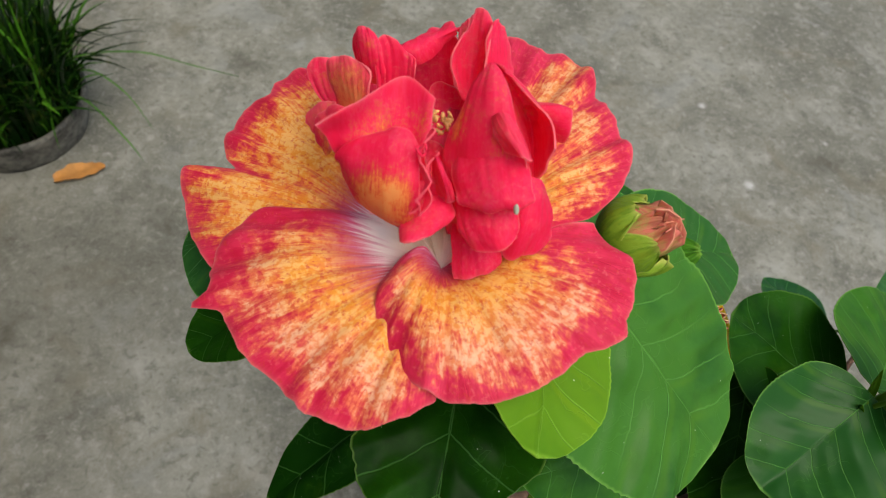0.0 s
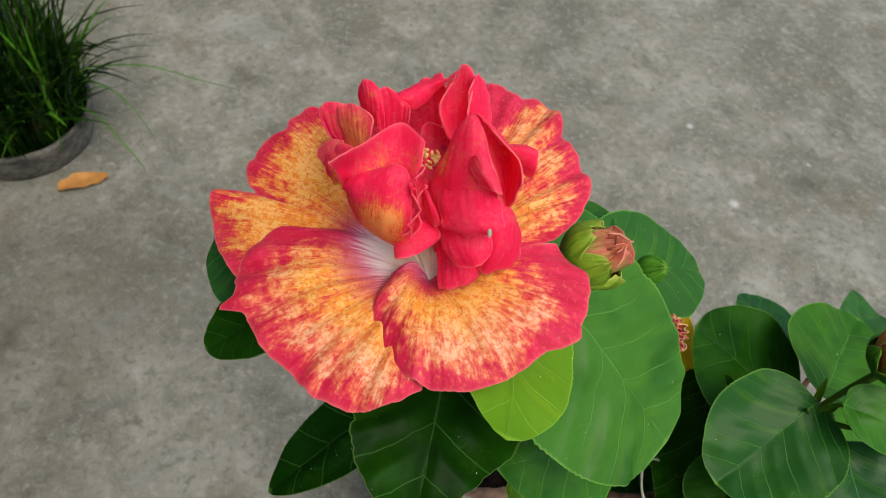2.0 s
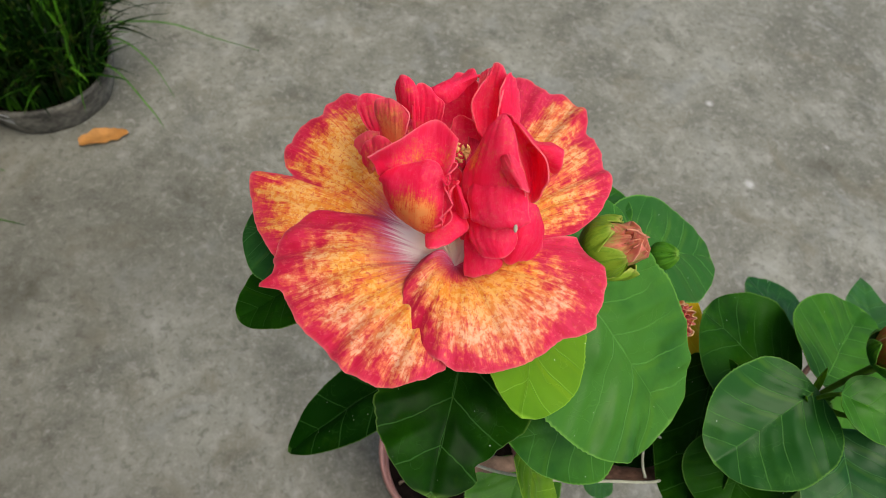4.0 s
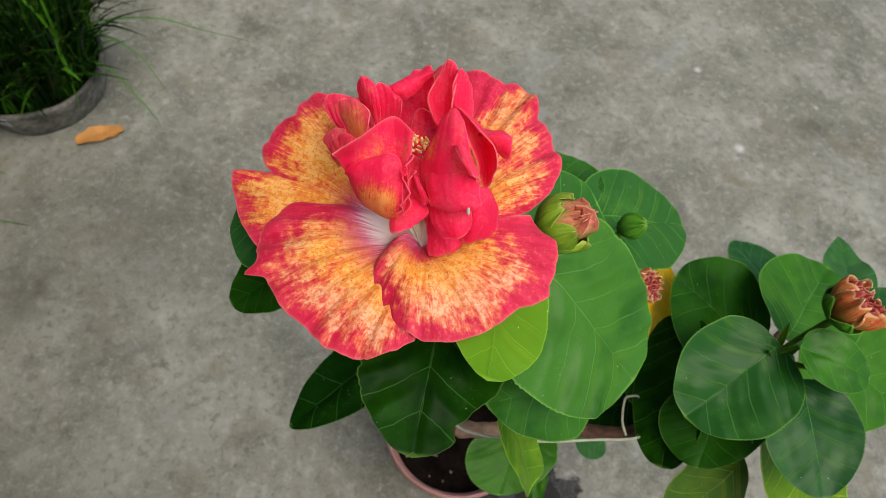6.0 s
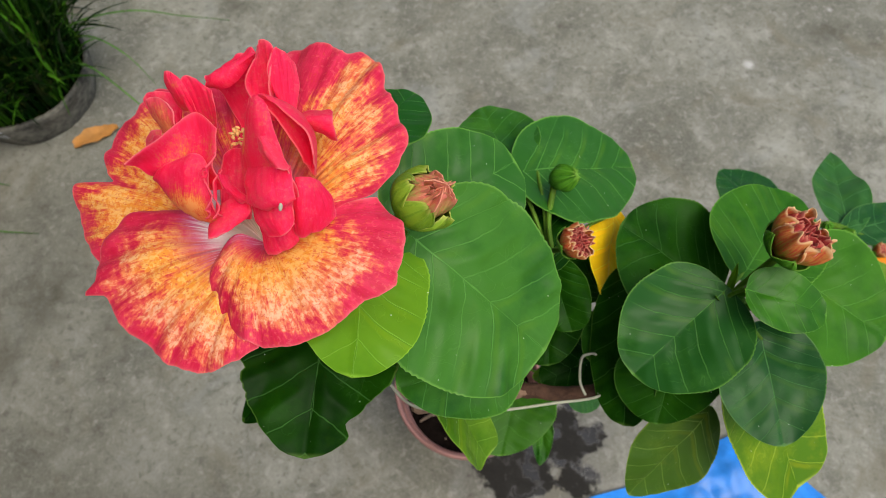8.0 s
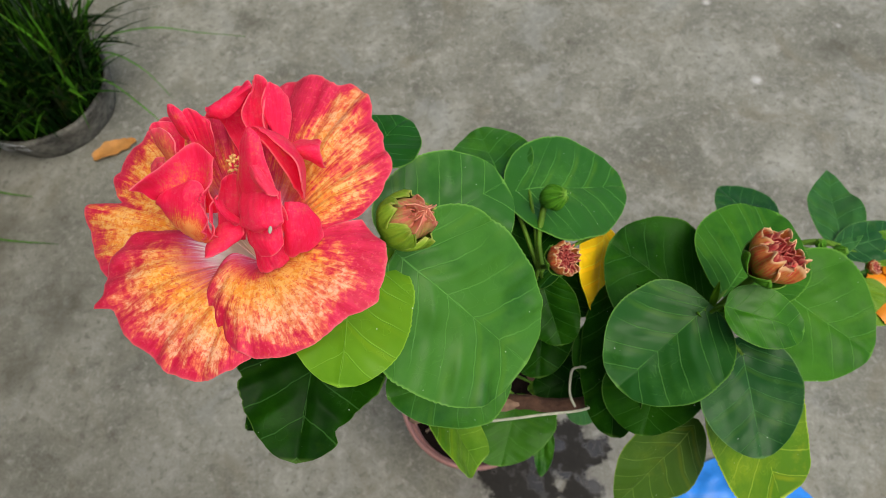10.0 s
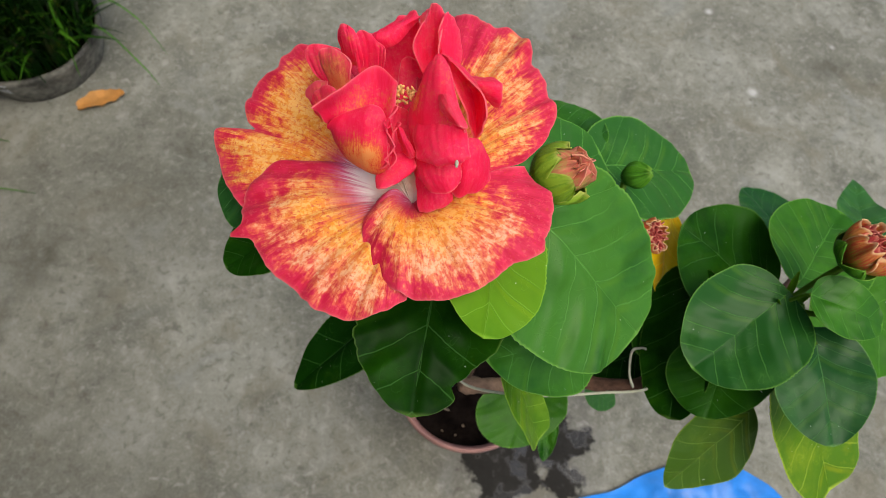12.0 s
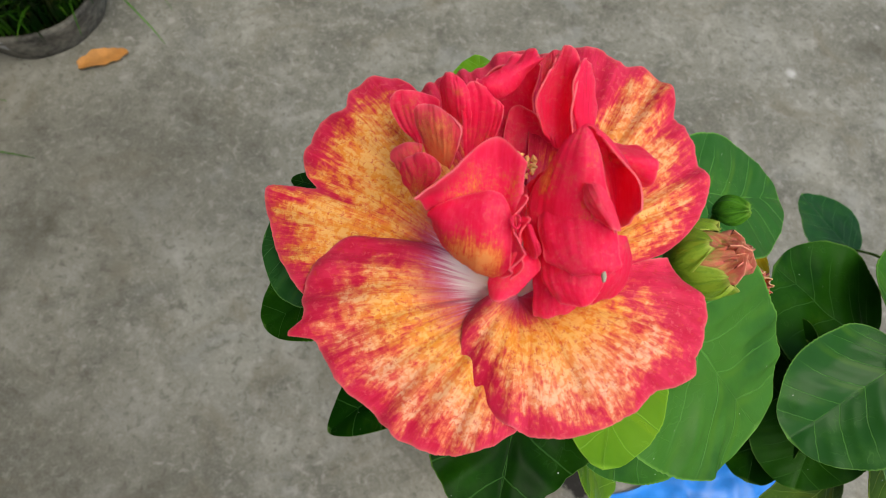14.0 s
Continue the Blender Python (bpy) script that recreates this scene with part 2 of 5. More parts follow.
def petal_grain(n):
    """Noises that run along a petal: broad streaks, short dashes, hair-fine fibres and a few veins."""
    u, v, _ = n.split(n.coord("UV"))
    salt = n.math("MULTIPLY", n.chance(), 9.0)

    def along(across, down, detail, twist):
        return n.noise(n.join(n.math("MULTIPLY", u, across), n.math("MULTIPLY", v, down), salt), 1.3, detail, 0.62, twist)

    vein = n.clamp(n.math("ABSOLUTE", n.math("SUBTRACT", along(22.0, 1.3, 3, 0.3), 0.5)), 0.022, 0.004)
    return v, along(48.0, 5.5, 4, 0.4), along(110.0, 18.0, 3, 0.6), along(70.0, 2.4, 3, 0.0), n.math("MULTIPLY", vein, n.clamp(v, 0.15, 0.4))


def outer_skin(name, red, deep):
    """Crimson rim, an orange to yellow field with red and pale flecks, a white and lilac throat."""
    n = Nodes(name)
    p = n.coord()
    v, streak, dash, fibre, vein = petal_grain(n)
    rim, gold = n.field("rim"), n.field("gold")
    cloud, drift = n.noise(p, 75.0, 3, 0.55), n.noise(p, 30.0, 2, 0.5)
    blot = n.noise(p, 300.0, 4, 0.65, 0.5)
    fine = n.noise(p, 620.0, 3, 0.6, 0.5)
    other = n.noise(p, 470.0, 3, 0.6, 0.4)
    wander = n.math("ADD", n.math("MULTIPLY", n.math("SUBTRACT", cloud, 0.5), 1.7), n.math("ADD", n.math("MULTIPLY", n.math("SUBTRACT", streak, 0.5), 2.3), n.math("MULTIPLY", n.math("SUBTRACT", blot, 0.5), 1.7)))
    level = n.math("ADD", n.math("MULTIPLY_ADD", gold, 1.15, n.math("MULTIPLY_ADD", rim, -1.5, -0.33)), wander)
    far_out = n.math("MULTIPLY", n.clamp(n.math("MULTIPLY_ADD", drift, 0.55, v), 0.75, 1.12), n.field("peach"))
    warm = n.mix(far_out, (0.91, 0.38, 0.040), (0.93, 0.31, 0.13))
    light = n.mix(far_out, (0.98, 0.62, 0.17), (1.0, 0.64, 0.40))
    skin = n.mix(n.clamp(n.math("MULTIPLY_ADD", streak, 0.5, n.math("MULTIPLY", cloud, 0.5)), 0.35, 0.65), deep, red)
    skin = n.mix(n.math("MULTIPLY", n.clamp(other, 0.56, 0.66), 0.30), skin, (0.90, 0.20, 0.20))
    c = n.mix(n.clamp(level, -0.30, 0.45), skin, n.mix(0.6, warm, (0.84, 0.10, 0.06)))
    c = n.mix(n.clamp(level, 0.05, 0.80), c, warm)
    pale = n.clamp(n.math("MULTIPLY_ADD", other, 0.55, n.math("MULTIPLY_ADD", streak, 0.25, n.math("MULTIPLY", cloud, 0.2))), 0.45, 0.56)
    c = n.mix(n.math("MULTIPLY", n.math("MULTIPLY", pale, n.clamp(level, 0.10, 0.80)), 0.80), c, light)
    spot = n.clamp(n.math("MULTIPLY_ADD", fine, 0.55, n.math("MULTIPLY_ADD", dash, 0.25, n.math("MULTIPLY", blot, 0.2))), 0.535, 0.60)
    c = n.mix(n.math("MULTIPLY", spot, 0.62), c, (0.70, 0.055, 0.045))
    c = n.mix(n.math("MULTIPLY", vein, 0.20), c, deep)
    c = n.mix(n.math("MULTIPLY", n.field("pale"), 0.6), c, (0.88, 0.36, 0.30))
    far = n.field("far")
    at = n.math("ADD", far, n.math("MULTIPLY", n.math("SUBTRACT", fibre, 0.5), 1.9))
    c = n.mix(n.math("MULTIPLY", n.clamp(at, 3.9, 2.5), 0.72), c, (0.66, 0.04, 0.12))
    c = n.mix(n.math("MULTIPLY", n.clamp(at, 2.9, 1.8), 0.62), c, (0.68, 0.27, 0.52))
    c = n.mix(n.clamp(at, 2.35, 1.5), c, (0.96, 0.91, 0.86))
    c = n.mix(n.clamp(far, 1.5, 0.7), c, (0.92, 0.89, 0.72))
    return velvet(n, c, fibre, vein, blot, 0.30, 0.30)


def inner_skin(name, red, deep):
    """Rose red, lighter in flecks, with orange and yellow streaks where the petal shows some gold."""
    n = Nodes(name)
    p = n.coord()
    v, streak, dash, fibre, vein = petal_grain(n)
    field = n.math("SUBTRACT", n.field("gold"), n.field("rim"))
    cloud = n.noise(p, 70.0, 3, 0.55)
    blot = n.noise(p, 330.0, 4, 0.68, 0.6)
    fleck = n.noise(p, 700.0, 3, 0.6, 0.5)
    amount = n.math("ADD", n.math("MULTIPLY_ADD", streak, 0.30, n.math("MULTIPLY_ADD", blot, 0.22, n.math("MULTIPLY", dash, 0.26))), n.math("MULTIPLY_ADD", fleck, 0.18, n.math("MULTIPLY", n.math("SUBTRACT", cloud, 0.5), 0.5)))
    level = n.math("ADD", n.math("MULTIPLY", n.math("SUBTRACT", amount, 0.5), 6.6), n.math("MULTIPLY_ADD", field, 1.28, -0.86))
    c = n.mix(n.clamp(n.math("MULTIPLY_ADD", streak, 0.5, n.math("MULTIPLY", cloud, 0.5)), 0.35, 0.65), deep, red)
    c = n.mix(n.math("MULTIPLY", n.clamp(n.math("MULTIPLY_ADD", blot, 0.6, n.math("MULTIPLY", cloud, 0.5)), 0.50, 0.72), 0.50), c, (0.95, 0.12, 0.16))
    c = n.mix(n.math("MULTIPLY", n.clamp(n.math("MULTIPLY_ADD", fleck, 0.6, n.math("MULTIPLY", cloud, 0.4)), 0.52, 0.64), 0.40), c, (0.98, 0.20, 0.26))
    c = n.mix(n.clamp(level, -0.55, 0.28), c, (0.88, 0.17, 0.07))
    c = n.mix(n.clamp(level, -0.05, 0.58), c, (1.0, 0.34, 0.09))
    c = n.mix(n.math("MULTIPLY", n.clamp(level, 0.30, 0.95), 0.9), c, (1.0, 0.52, 0.16))
    c = n.mix(n.math("MULTIPLY", n.field("pale"), 0.6), c, (1.0, 0.42, 0.42))
    return velvet(n, c, fibre, vein, blot, 0.48, 0.16)


CONCRETE = concrete()
PETAL = outer_skin("mottled_petal", (0.84, 0.045, 0.120), (0.66, 0.014, 0.060))
INNER = inner_skin("inner_petal", (1.0, 0.045, 0.175), (0.95, 0.018, 0.095))


def ribbed(name, foot, field, ribs, edge, count=26.0, share=0.5, start=0.5):
    """A folded bud petal or sepal: long ribs, another colour at its foot, a pale edge."""
    n = Nodes(name)
    u, v, _ = n.split(n.coord("UV"))
    p = n.coord()
    rib = n.noise(n.join(n.math("MULTIPLY", u, count), n.math("MULTIPLY", v, 2.0), n.math("MULTIPLY", n.chance(), 9.0)), 1.0, 4, 0.6, 0.3)
    fine = n.noise(p, 500.0, 4, 0.65)
    c = n.mix(n.clamp(n.math("MULTIPLY_ADD", fine, 0.5, v), start, start + 0.55), foot, field)
    c = n.mix(n.math("MULTIPLY", n.clamp(n.math("MULTIPLY_ADD", rib, 0.75, n.math("MULTIPLY", fine, 0.25)), 0.47, 0.56), share), c, ribs)
    c = n.mix(n.math("MULTIPLY", n.clamp(n.field("pale"), 0.35, 0.9), 0.8), c, edge)
    n.bump(n.math("MULTIPLY_ADD", rib, 1.2, n.math("MULTIPLY", fine, 0.5)), 0.9, 0.0010)
    n.glow_through(c, 0.12)
    return n.done(c, 0.5, 0.15)


BUD_PINK = ribbed("dusty_pink_bud_petal", (0.38, 0.37, 0.075), (0.74, 0.20, 0.15), (0.60, 0.11, 0.09), (0.80, 0.62, 0.34), share=0.5, start=0.80)
BUD_PEACH = ribbed("peach_bud_petal", (0.32, 0.27, 0.025), (0.62, 0.22, 0.055), (0.60, 0.07, 0.035), (0.90, 0.62, 0.32), 34.0, 0.8)
BUD_RED = ribbed("crimson_bud_petal", (0.22, 0.010, 0.02), (0.58, 0.08, 0.07), (0.38, 0.02, 0.04), (0.74, 0.27, 0.18))
SEPAL = ribbed("green_sepal", (0.035, 0.15, 0.008), (0.085, 0.27, 0.015), (0.035, 0.15, 0.010), (0.20, 0.40, 0.05), 9.0, 0.6)
YOUNG_SEPAL = ribbed("yellow_green_sepal", (0.09, 0.20, 0.010), (0.21, 0.34, 0.022), (0.10, 0.22, 0.012), (0.44, 0.48, 0.10), 9.0, 0.5)
STALK = plain("green_stalk", (0.085, 0.180, 0.015), 0.5, 0.35, 200, 0.12)
BARK = plain("brown_bark", (0.085, 0.045, 0.028), 0.85, 0.5, 220, 0.2, 0.9)
PALE_BARK = plain("pale_brown_bark", (0.23, 0.145, 0.095), 0.85, 0.5, 160, 0.2, 0.7)
TWIG = plain("bleached_twig", (0.17, 0.125, 0.085), 0.85, 0.5, 200)
POLLEN = plain("yellow_anther", (0.74, 0.42, 0.14), 0.7, 0.4, 600)
CORD = plain("white_cord", (0.36, 0.37, 0.27), 0.8, 0.25, 300)
POT = plain("dusty_pink_plastic", (0.36, 0.18, 0.15), 0.6, 0.3, 30)
SOIL = plain("dark_soil", (0.007, 0.005, 0.004), 0.95, 0.7, 120, 0.02, 1.0)
GREY_POT = plain("weathered_grey_pot", (0.105, 0.100, 0.082), 0.85, 0.9, 75, 0.3, 0.6)
WHITE_FILM = plain("dusty_white_plastic", (0.32, 0.33, 0.33), 0.5, 0.45, 50)
BLUE = plain("blue_plastic_sheet", (0.02, 0.21, 0.66), 0.35, 0.40, 22)


def blade_skin():
    n = Nodes("grass_blade")
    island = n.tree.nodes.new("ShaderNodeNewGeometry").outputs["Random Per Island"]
    # most blades nearly black: the clump's inner shade is put into their colour
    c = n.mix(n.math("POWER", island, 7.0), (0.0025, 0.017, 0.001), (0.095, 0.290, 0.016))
    c = n.mix(n.math("MULTIPLY", n.clamp(n.noise(n.coord(), 45.0, 3), 0.55, 0.75), 0.4), c, (0.16, 0.17, 0.03))
    n.glow_through(c, 0.15)
    return n.done(c, 0.42, 0.2)


BLADE = blade_skin()
LONG_BLADE = plain("pale_grass_blade", (0.060, 0.150, 0.018), 0.5, 0.4, 60, 0.2)
DRY = plain("dry_orange_leaf", (0.44, 0.20, 0.045), 0.7, 0.3, 60)
ORANGE = plain("orange_petal", (0.85, 0.27, 0.005), 0.5, 0.2, 80)
PLASTER = plain("grey_plaster", (0.10, 0.10, 0.085), 0.9, 0.3, 3)

# ---- builders ----
import collections
import itertools


def link_mesh(name, data, material, parent=None, label="", thick=0.0):
    ob = new(name, data)
    data.materials.append(material)
    for poly in data.polygons:
        poly.use_smooth = True
    if thick:
        # open borders keep a crisp edge
        uses = collections.Counter(k for poly in data.polygons for k in poly.edge_keys)
        for edge in data.edges:
            edge.use_edge_sharp = uses[edge.key] < 2
        mod = ob.modifiers.new("thickness", "SOLIDIFY")
        mod.thickness, mod.offset = thick, 0.0
    if parent is not None:
        ob.parent = parent
    return tagged(ob, label)


def grid_mesh(name, nu, nv, place, fields=(), uv=None, tight=1.0):
    """A sheet of nu x nv cells, packed towards its sides and far end where tight is over 1. place(a, b) gives the point at a, b in 0..1; fields: names and functions of a, b."""
    verts, spots = [], []
    for j in range(nv + 1):
        for i in range(nu + 1):
            a, b = i / nu, 1 - (1 - j / nv) ** tight
            if tight > 1:
                u = 2 * a - 1
                a = 0.5 + 0.5 * math.copysign(1 - (1 - abs(u)) ** tight, u)
            verts.append(tuple(place(a, b)))
            spots.append((a, b))
    w = nu + 1
    faces = [(j * w + i, j * w + i + 1, (j + 1) * w + i + 1, (j + 1) * w + i) for j in range(nv) for i in range(nu)]
    data = bpy.data.meshes.new(name)
    data.from_pydata(verts, [], faces)
    layer = data.uv_layers.new(name="UVMap")
    uv = uv or (lambda a, b: (a, b))
    for loop in data.loops:
        layer.data[loop.index].uv = uv(*spots[loop.vertex_index])
    for key, f in fields:
        layer = data.attributes.new(key, "FLOAT", "POINT")
        layer.data.foreach_set("value", [float(f(*s)) for s in spots])
    data.update()
    return data


def tube_mesh(name, points, radii, sides=10, knots=0.0):
    """A tapering round stem through the points, smoothed."""
    pts, rs = [], []
    P = [Vector(p) for p in points]
    for k in range(len(P) - 1):
        a, b, c, d = P[max(k - 1, 0)], P[k], P[k + 1], P[min(k + 2, len(P) - 1)]
        for i in range(8):
            t = i / 8
            pts.append(0.5 * ((2 * b) + (c - a) * t + (2 * a - 5 * b + 4 * c - d) * t * t + (3 * b - a - 3 * c + d) * t ** 3))
            rs.append(radii[k] * (1 - t) + radii[k + 1] * t)
    pts.append(P[-1])
    rs.append(radii[-1])
    verts, faces = [], []
    for k, p in enumerate(pts):
        way = (pts[min(k + 1, len(pts) - 1)] - pts[max(k - 1, 0)]).normalized()
        q = way.to_track_quat("Z", "Y")
        for s in range(sides):
            g = 1 + knots * noise.noise(Vector((k * 0.45, s * 1.7, points[0][0] * 50)))
            an = 2 * math.pi * s / sides
            verts.append(p + q @ Vector((math.cos(an) * rs[k] * g, math.sin(an) * rs[k] * g, 0)))
    for k in range(len(pts) - 1):
        for s in range(sides):
            faces.append((k * sides + s, k * sides + (s + 1) % sides, (k + 1) * sides + (s + 1) % sides, (k + 1) * sides + s))
    faces += [tuple(range(sides))[::-1], tuple((len(pts) - 1) * sides + s for s in range(sides))]
    data = bpy.data.meshes.new(name)
    data.from_pydata([tuple(v) for v in verts], [], faces)
    data.update()
    return data


def lathe_mesh(name, profile, sides=48, wobble=0.0, seed=0.0):
    """A turned form round z from (radius, height) pairs."""
    verts, faces = [], []
    for r, z in profile:
        for s in range(sides):
            an = 2 * math.pi * s / sides
            g = 1 + wobble * noise.noise(Vector((math.cos(an) * 1.6 + seed, math.sin(an) * 1.6, z * 9)))
            verts.append((r * g * math.cos(an), r * g * math.sin(an), z + wobble * 0.1 * noise.noise(Vector((math.cos(an) * 2, math.sin(an) * 2, seed)))))
    for k in range(len(profile) - 1):
        for s in range(sides):
            faces.append((k * sides + s, k * sides + (s + 1) % sides, (k + 1) * sides + (s + 1) % sides, (k + 1) * sides + s))
    data = bpy.data.meshes.new(name)
    data.from_pydata(verts, [], faces)
    data.update()
    return data


def smooth_lookup(table, x):
    """The value at x on a smooth line through (x, value) pairs."""
    for k in range(len(table) - 1):
        (x0, y0), (x1, y1) = table[k], table[k + 1]
        if x <= x1 or k == len(table) - 2:
            t = min(1, max(0, (x - x0) / (x1 - x0)))
            before, after = table[max(k - 1, 0)][1], table[min(k + 2, len(table) - 1)][1]
            m0, m1 = 0.4 * (y1 - before), 0.4 * (after - y0)
            return (2 * t ** 3 - 3 * t * t + 1) * y0 + (t ** 3 - 2 * t * t + t) * m0 + (3 * t * t - 2 * t ** 3) * y1 + (t ** 3 - t * t) * m1
    return table[-1][1]

# ---- ground ----
ground = link_mesh("ground", grid_mesh("ground", 8, 8, lambda a, b: ((a - 0.5) * 80, (b - 0.5) * 80, 0.0)), CONCRETE)
tagged(ground, "worn grey concrete yard with dark stains and a wet patch", "ground", kind="structure")

def wall_block(name, x0, x1, y0, y1, h, label):
    bm = bmesh.new()
    bmesh.ops.create_cube(bm, size=1.0, matrix=Matrix.Translation(((x0 + x1) / 2, (y0 + y1) / 2, h / 2)) @ Matrix.Diagonal((x1 - x0, y1 - y0, h, 1)))
    data = bpy.data.meshes.new(name)
    bm.to_mesh(data)
    bm.free()
    return tagged(link_mesh(name, data, PLASTER), label, "wall", kind="structure")


# out-of-view walls, added to dim the ground's left side; dark so they bounce little
wall_block("unseen_wall_west", -1.85, -1.65, -1.9, 8.0, 4.8, "plain dark unseen wall added to block sky light")
wall_block("unseen_wall_south", -1.65, 0.1, -1.9, -1.7, 3.2, "plain dark unseen wall added to block sky light")

# ---- the potted hibiscus ----
POT_X, POT_Y = 0.088, 0.142
flower_pot = new("flower_pot")
flower_pot.location = (POT_X, POT_Y, 0)
tagged(flower_pot, "dusty pink plastic flower pot with dark damp soil", "flower pot")
body = [(0.0, 0.004), (0.080, 0.0), (0.084, 0.004), (0.110, 0.176), (0.111, 0.178)]
link_mesh("body", lathe_mesh("body", body, 56), POT, flower_pot, thick=0.003)
rim = [(0.1105, 0.172), (0.118, 0.173), (0.120, 0.178), (0.1215, 0.196), (0.1200, 0.2), (0.1160, 0.1995), (0.1145, 0.196), (0.112, 0.172)]
link_mesh("rim", lathe_mesh("rim", rim, 64), POT, flower_pot, "pale dusty pink rim")
soil = grid_mesh("soil", 40, 14, lambda a, b: (0.1095 * b * math.cos(a * 2 * math.pi), 0.1095 * b * math.sin(a * 2 * math.pi),
                 0.150 + 0.012 * noise.noise(Vector((b * math.cos(a * 6.2832) * 4, b * math.sin(a * 6.2832) * 4, 3)))))
link_mesh("soil", soil, SOIL, flower_pot, "dark crumbly soil")

hibiscus_plant = new("hibiscus_plant")
hibiscus_plant.location = (POT_X, POT_Y, 0.15)
tagged(hibiscus_plant, "tall hibiscus with one red-orange double flower and buds", "plant")
ROOT = Vector(hibiscus_plant.location)


def on_plant(points):
    return [Vector(p) - ROOT for p in points]


def stem(name, points, radii, material, label="", knots=0.15, sides=10):
    return link_mesh(name, tube_mesh(name, on_plant(points), radii, sides, knots), material, hibiscus_plant, label)


stem("stem", [(0.088, 0.142, 0.13), (0.085, 0.13, 0.34), (0.105, 0.085, 0.56), (0.095, 0.055, 0.70)], [0.0085, 0.0075, 0.0065, 0.006], BARK, "brown woody main stem", 0.35)
stem("branch", [(0.095, 0.055, 0.70), (0.112, 0.0, 0.745), (0.136, -0.015, 0.76), (0.186, -0.0177, 0.768), (0.238, 0.0, 0.80), (0.262, 0.018, 0.862)], [0.006, 0.006, 0.0055, 0.005, 0.004, 0.003], BARK, "rough brown side branch", 0.5)
stem("branch", [(0.095, 0.055, 0.70), (0.07, 0.03, 0.80), (0.035, 0.0, 0.93), (0.0, -0.012, 1.035)], [0.0055, 0.0045, 0.0035, 0.003], STALK, "green flowering branch")
stem("branch", [(0.095, 0.055, 0.70), (0.13, 0.06, 0.78), (0.15, 0.06, 0.86)], [0.005, 0.004, 0.003], STALK)
stem("branch", [(0.044, -0.027, 0.762), (0.064, -0.024, 0.757), (0.095, -0.019, 0.752), (0.136, -0.015, 0.760)], [0.006, 0.0065, 0.006, 0.005], PALE_BARK, "pale brown bare branch", 0.4)
stem("branch", [(0.238, 0.0, 0.80), (0.33, 0.08, 0.72), (0.42, 0.17, 0.68)], [0.004, 0.003, 0.0022], BARK)


LEAF_SEEDS = itertools.count(1)
NODES = ((0.045, 0.006, 0.90), (0.022, -0.004, 0.97), (0.258, 0.018, 0.850), (0.148, 0.06, 0.852), (0.10, 0.05, 0.708), (0.225, -0.006, 0.79), (0.42, 0.17, 0.68), (0.10, 0.09, 0.54))


def leaf(label, base, tip, side, kind=1, cup=0.03, lobe=0.12, teeth=1.0, round_=0.62, droop=0.05, quilt=1.0, ragged=1.0, bites=(), fold=0.0):
    """A broad leaf from its stalk end to its tip; side: half its width, as a vector."""
    base, tip, side = Vector(base), Vector(tip), Vector(side)
    axis = tip - base
    length, half = axis.length, side.length
    up = side.cross(axis).normalized()
    if up.z < 0:
        up = -up
    seed = next(LEAF_SEEDS) * 7.31
    ratio = half / length

    def width(b):
        return max(0.0, math.sin(math.pi * b ** 0.80)) ** round_

    def flat(a, b):
        u = 2 * a - 1
        w = width(b)
        tooth = 1 + 0.018 * teeth * abs(u) ** 6 * (abs((b * 26 + seed) % 1 - 0.5) * 2 - 0.5) + 0.035 * ragged * noise.noise(Vector((b * 6, u * 1.5, seed))) * abs(u) ** 2 + 0.02 * (ragged - 1) * noise.noise(Vector((b * 19, u, seed))) * abs(u) ** 4
        for way, at, deep, wide in bites:
            if u * way > 0:
                tooth -= deep * u * u * math.exp(-((b - at) / wide) ** 2)
        x = u * w * tooth
        y = b - lobe * abs(u) ** 1.6 * (1 - b) ** 2.2
        return x, y

    def sink(x, y):
        """Grooves over the main veins that fan out from the stalk."""
        r, an = math.hypot(x, y), math.atan2(abs(x), max(y, 0.001))
        d = min(abs(an - t) for t in (0.0, 1.0)) * r
        return 0.009 * min(1.3, quilt) * math.exp(-(d / 0.030) ** 2) * min(1, r * 3)

    def puff(x, y):
        """The blade bulges between the side veins, more on some panels than on others."""
        x = abs(x)
        turn = 2 * math.pi * 4.6 * (y - x * (0.85 - 0.55 * x))
        panel = 0.6 + 0.8 * noise.noise(Vector((x * 2.6, y * 2.3, seed + 5)))
        return 0.0050 * quilt * panel * math.cos(turn + 0.7 * math.sin(turn)) * min(1, x * 6) + 0.005 * quilt * noise.noise(Vector((x * 7, y * 7, seed + 2)))

    def place(a, b):
        x, y = flat(a, b)
        wave = 0.045 * noise.noise(Vector((x * 1.7 + seed, y * 2.6, seed * 0.37))) + 0.006 * noise.noise(Vector((x * 4 + seed, y * 6, 1)))
        h = cup * x * x - fold * (math.sqrt(x * x + 0.004) - 0.4) - droop * (y - 0.5) ** 2 + 0.25 * droop + wave + puff(x * ratio, y) * (1 - abs(x) ** 6) - sink(x * ratio, y)
        return base + axis * y + side * x + up * (h * length) - ROOT

    def uv(a, b):
        x, y = flat(a, b)
        return (x * ratio + 1.0, y)

    data = grid_mesh("leaf", 48, 56, place, [("rim", lambda a, b: max(abs(2 * a - 1), b))], uv)
    ob = link_mesh("leaf", data, LEAF_SKINS[kind], hibiscus_plant, label, 0.0005)
    node = min(NODES, key=lambda p: (Vector(p) - base).length)
    petiole(node, base + axis * 0.012 - up * 0.001)
    return ob


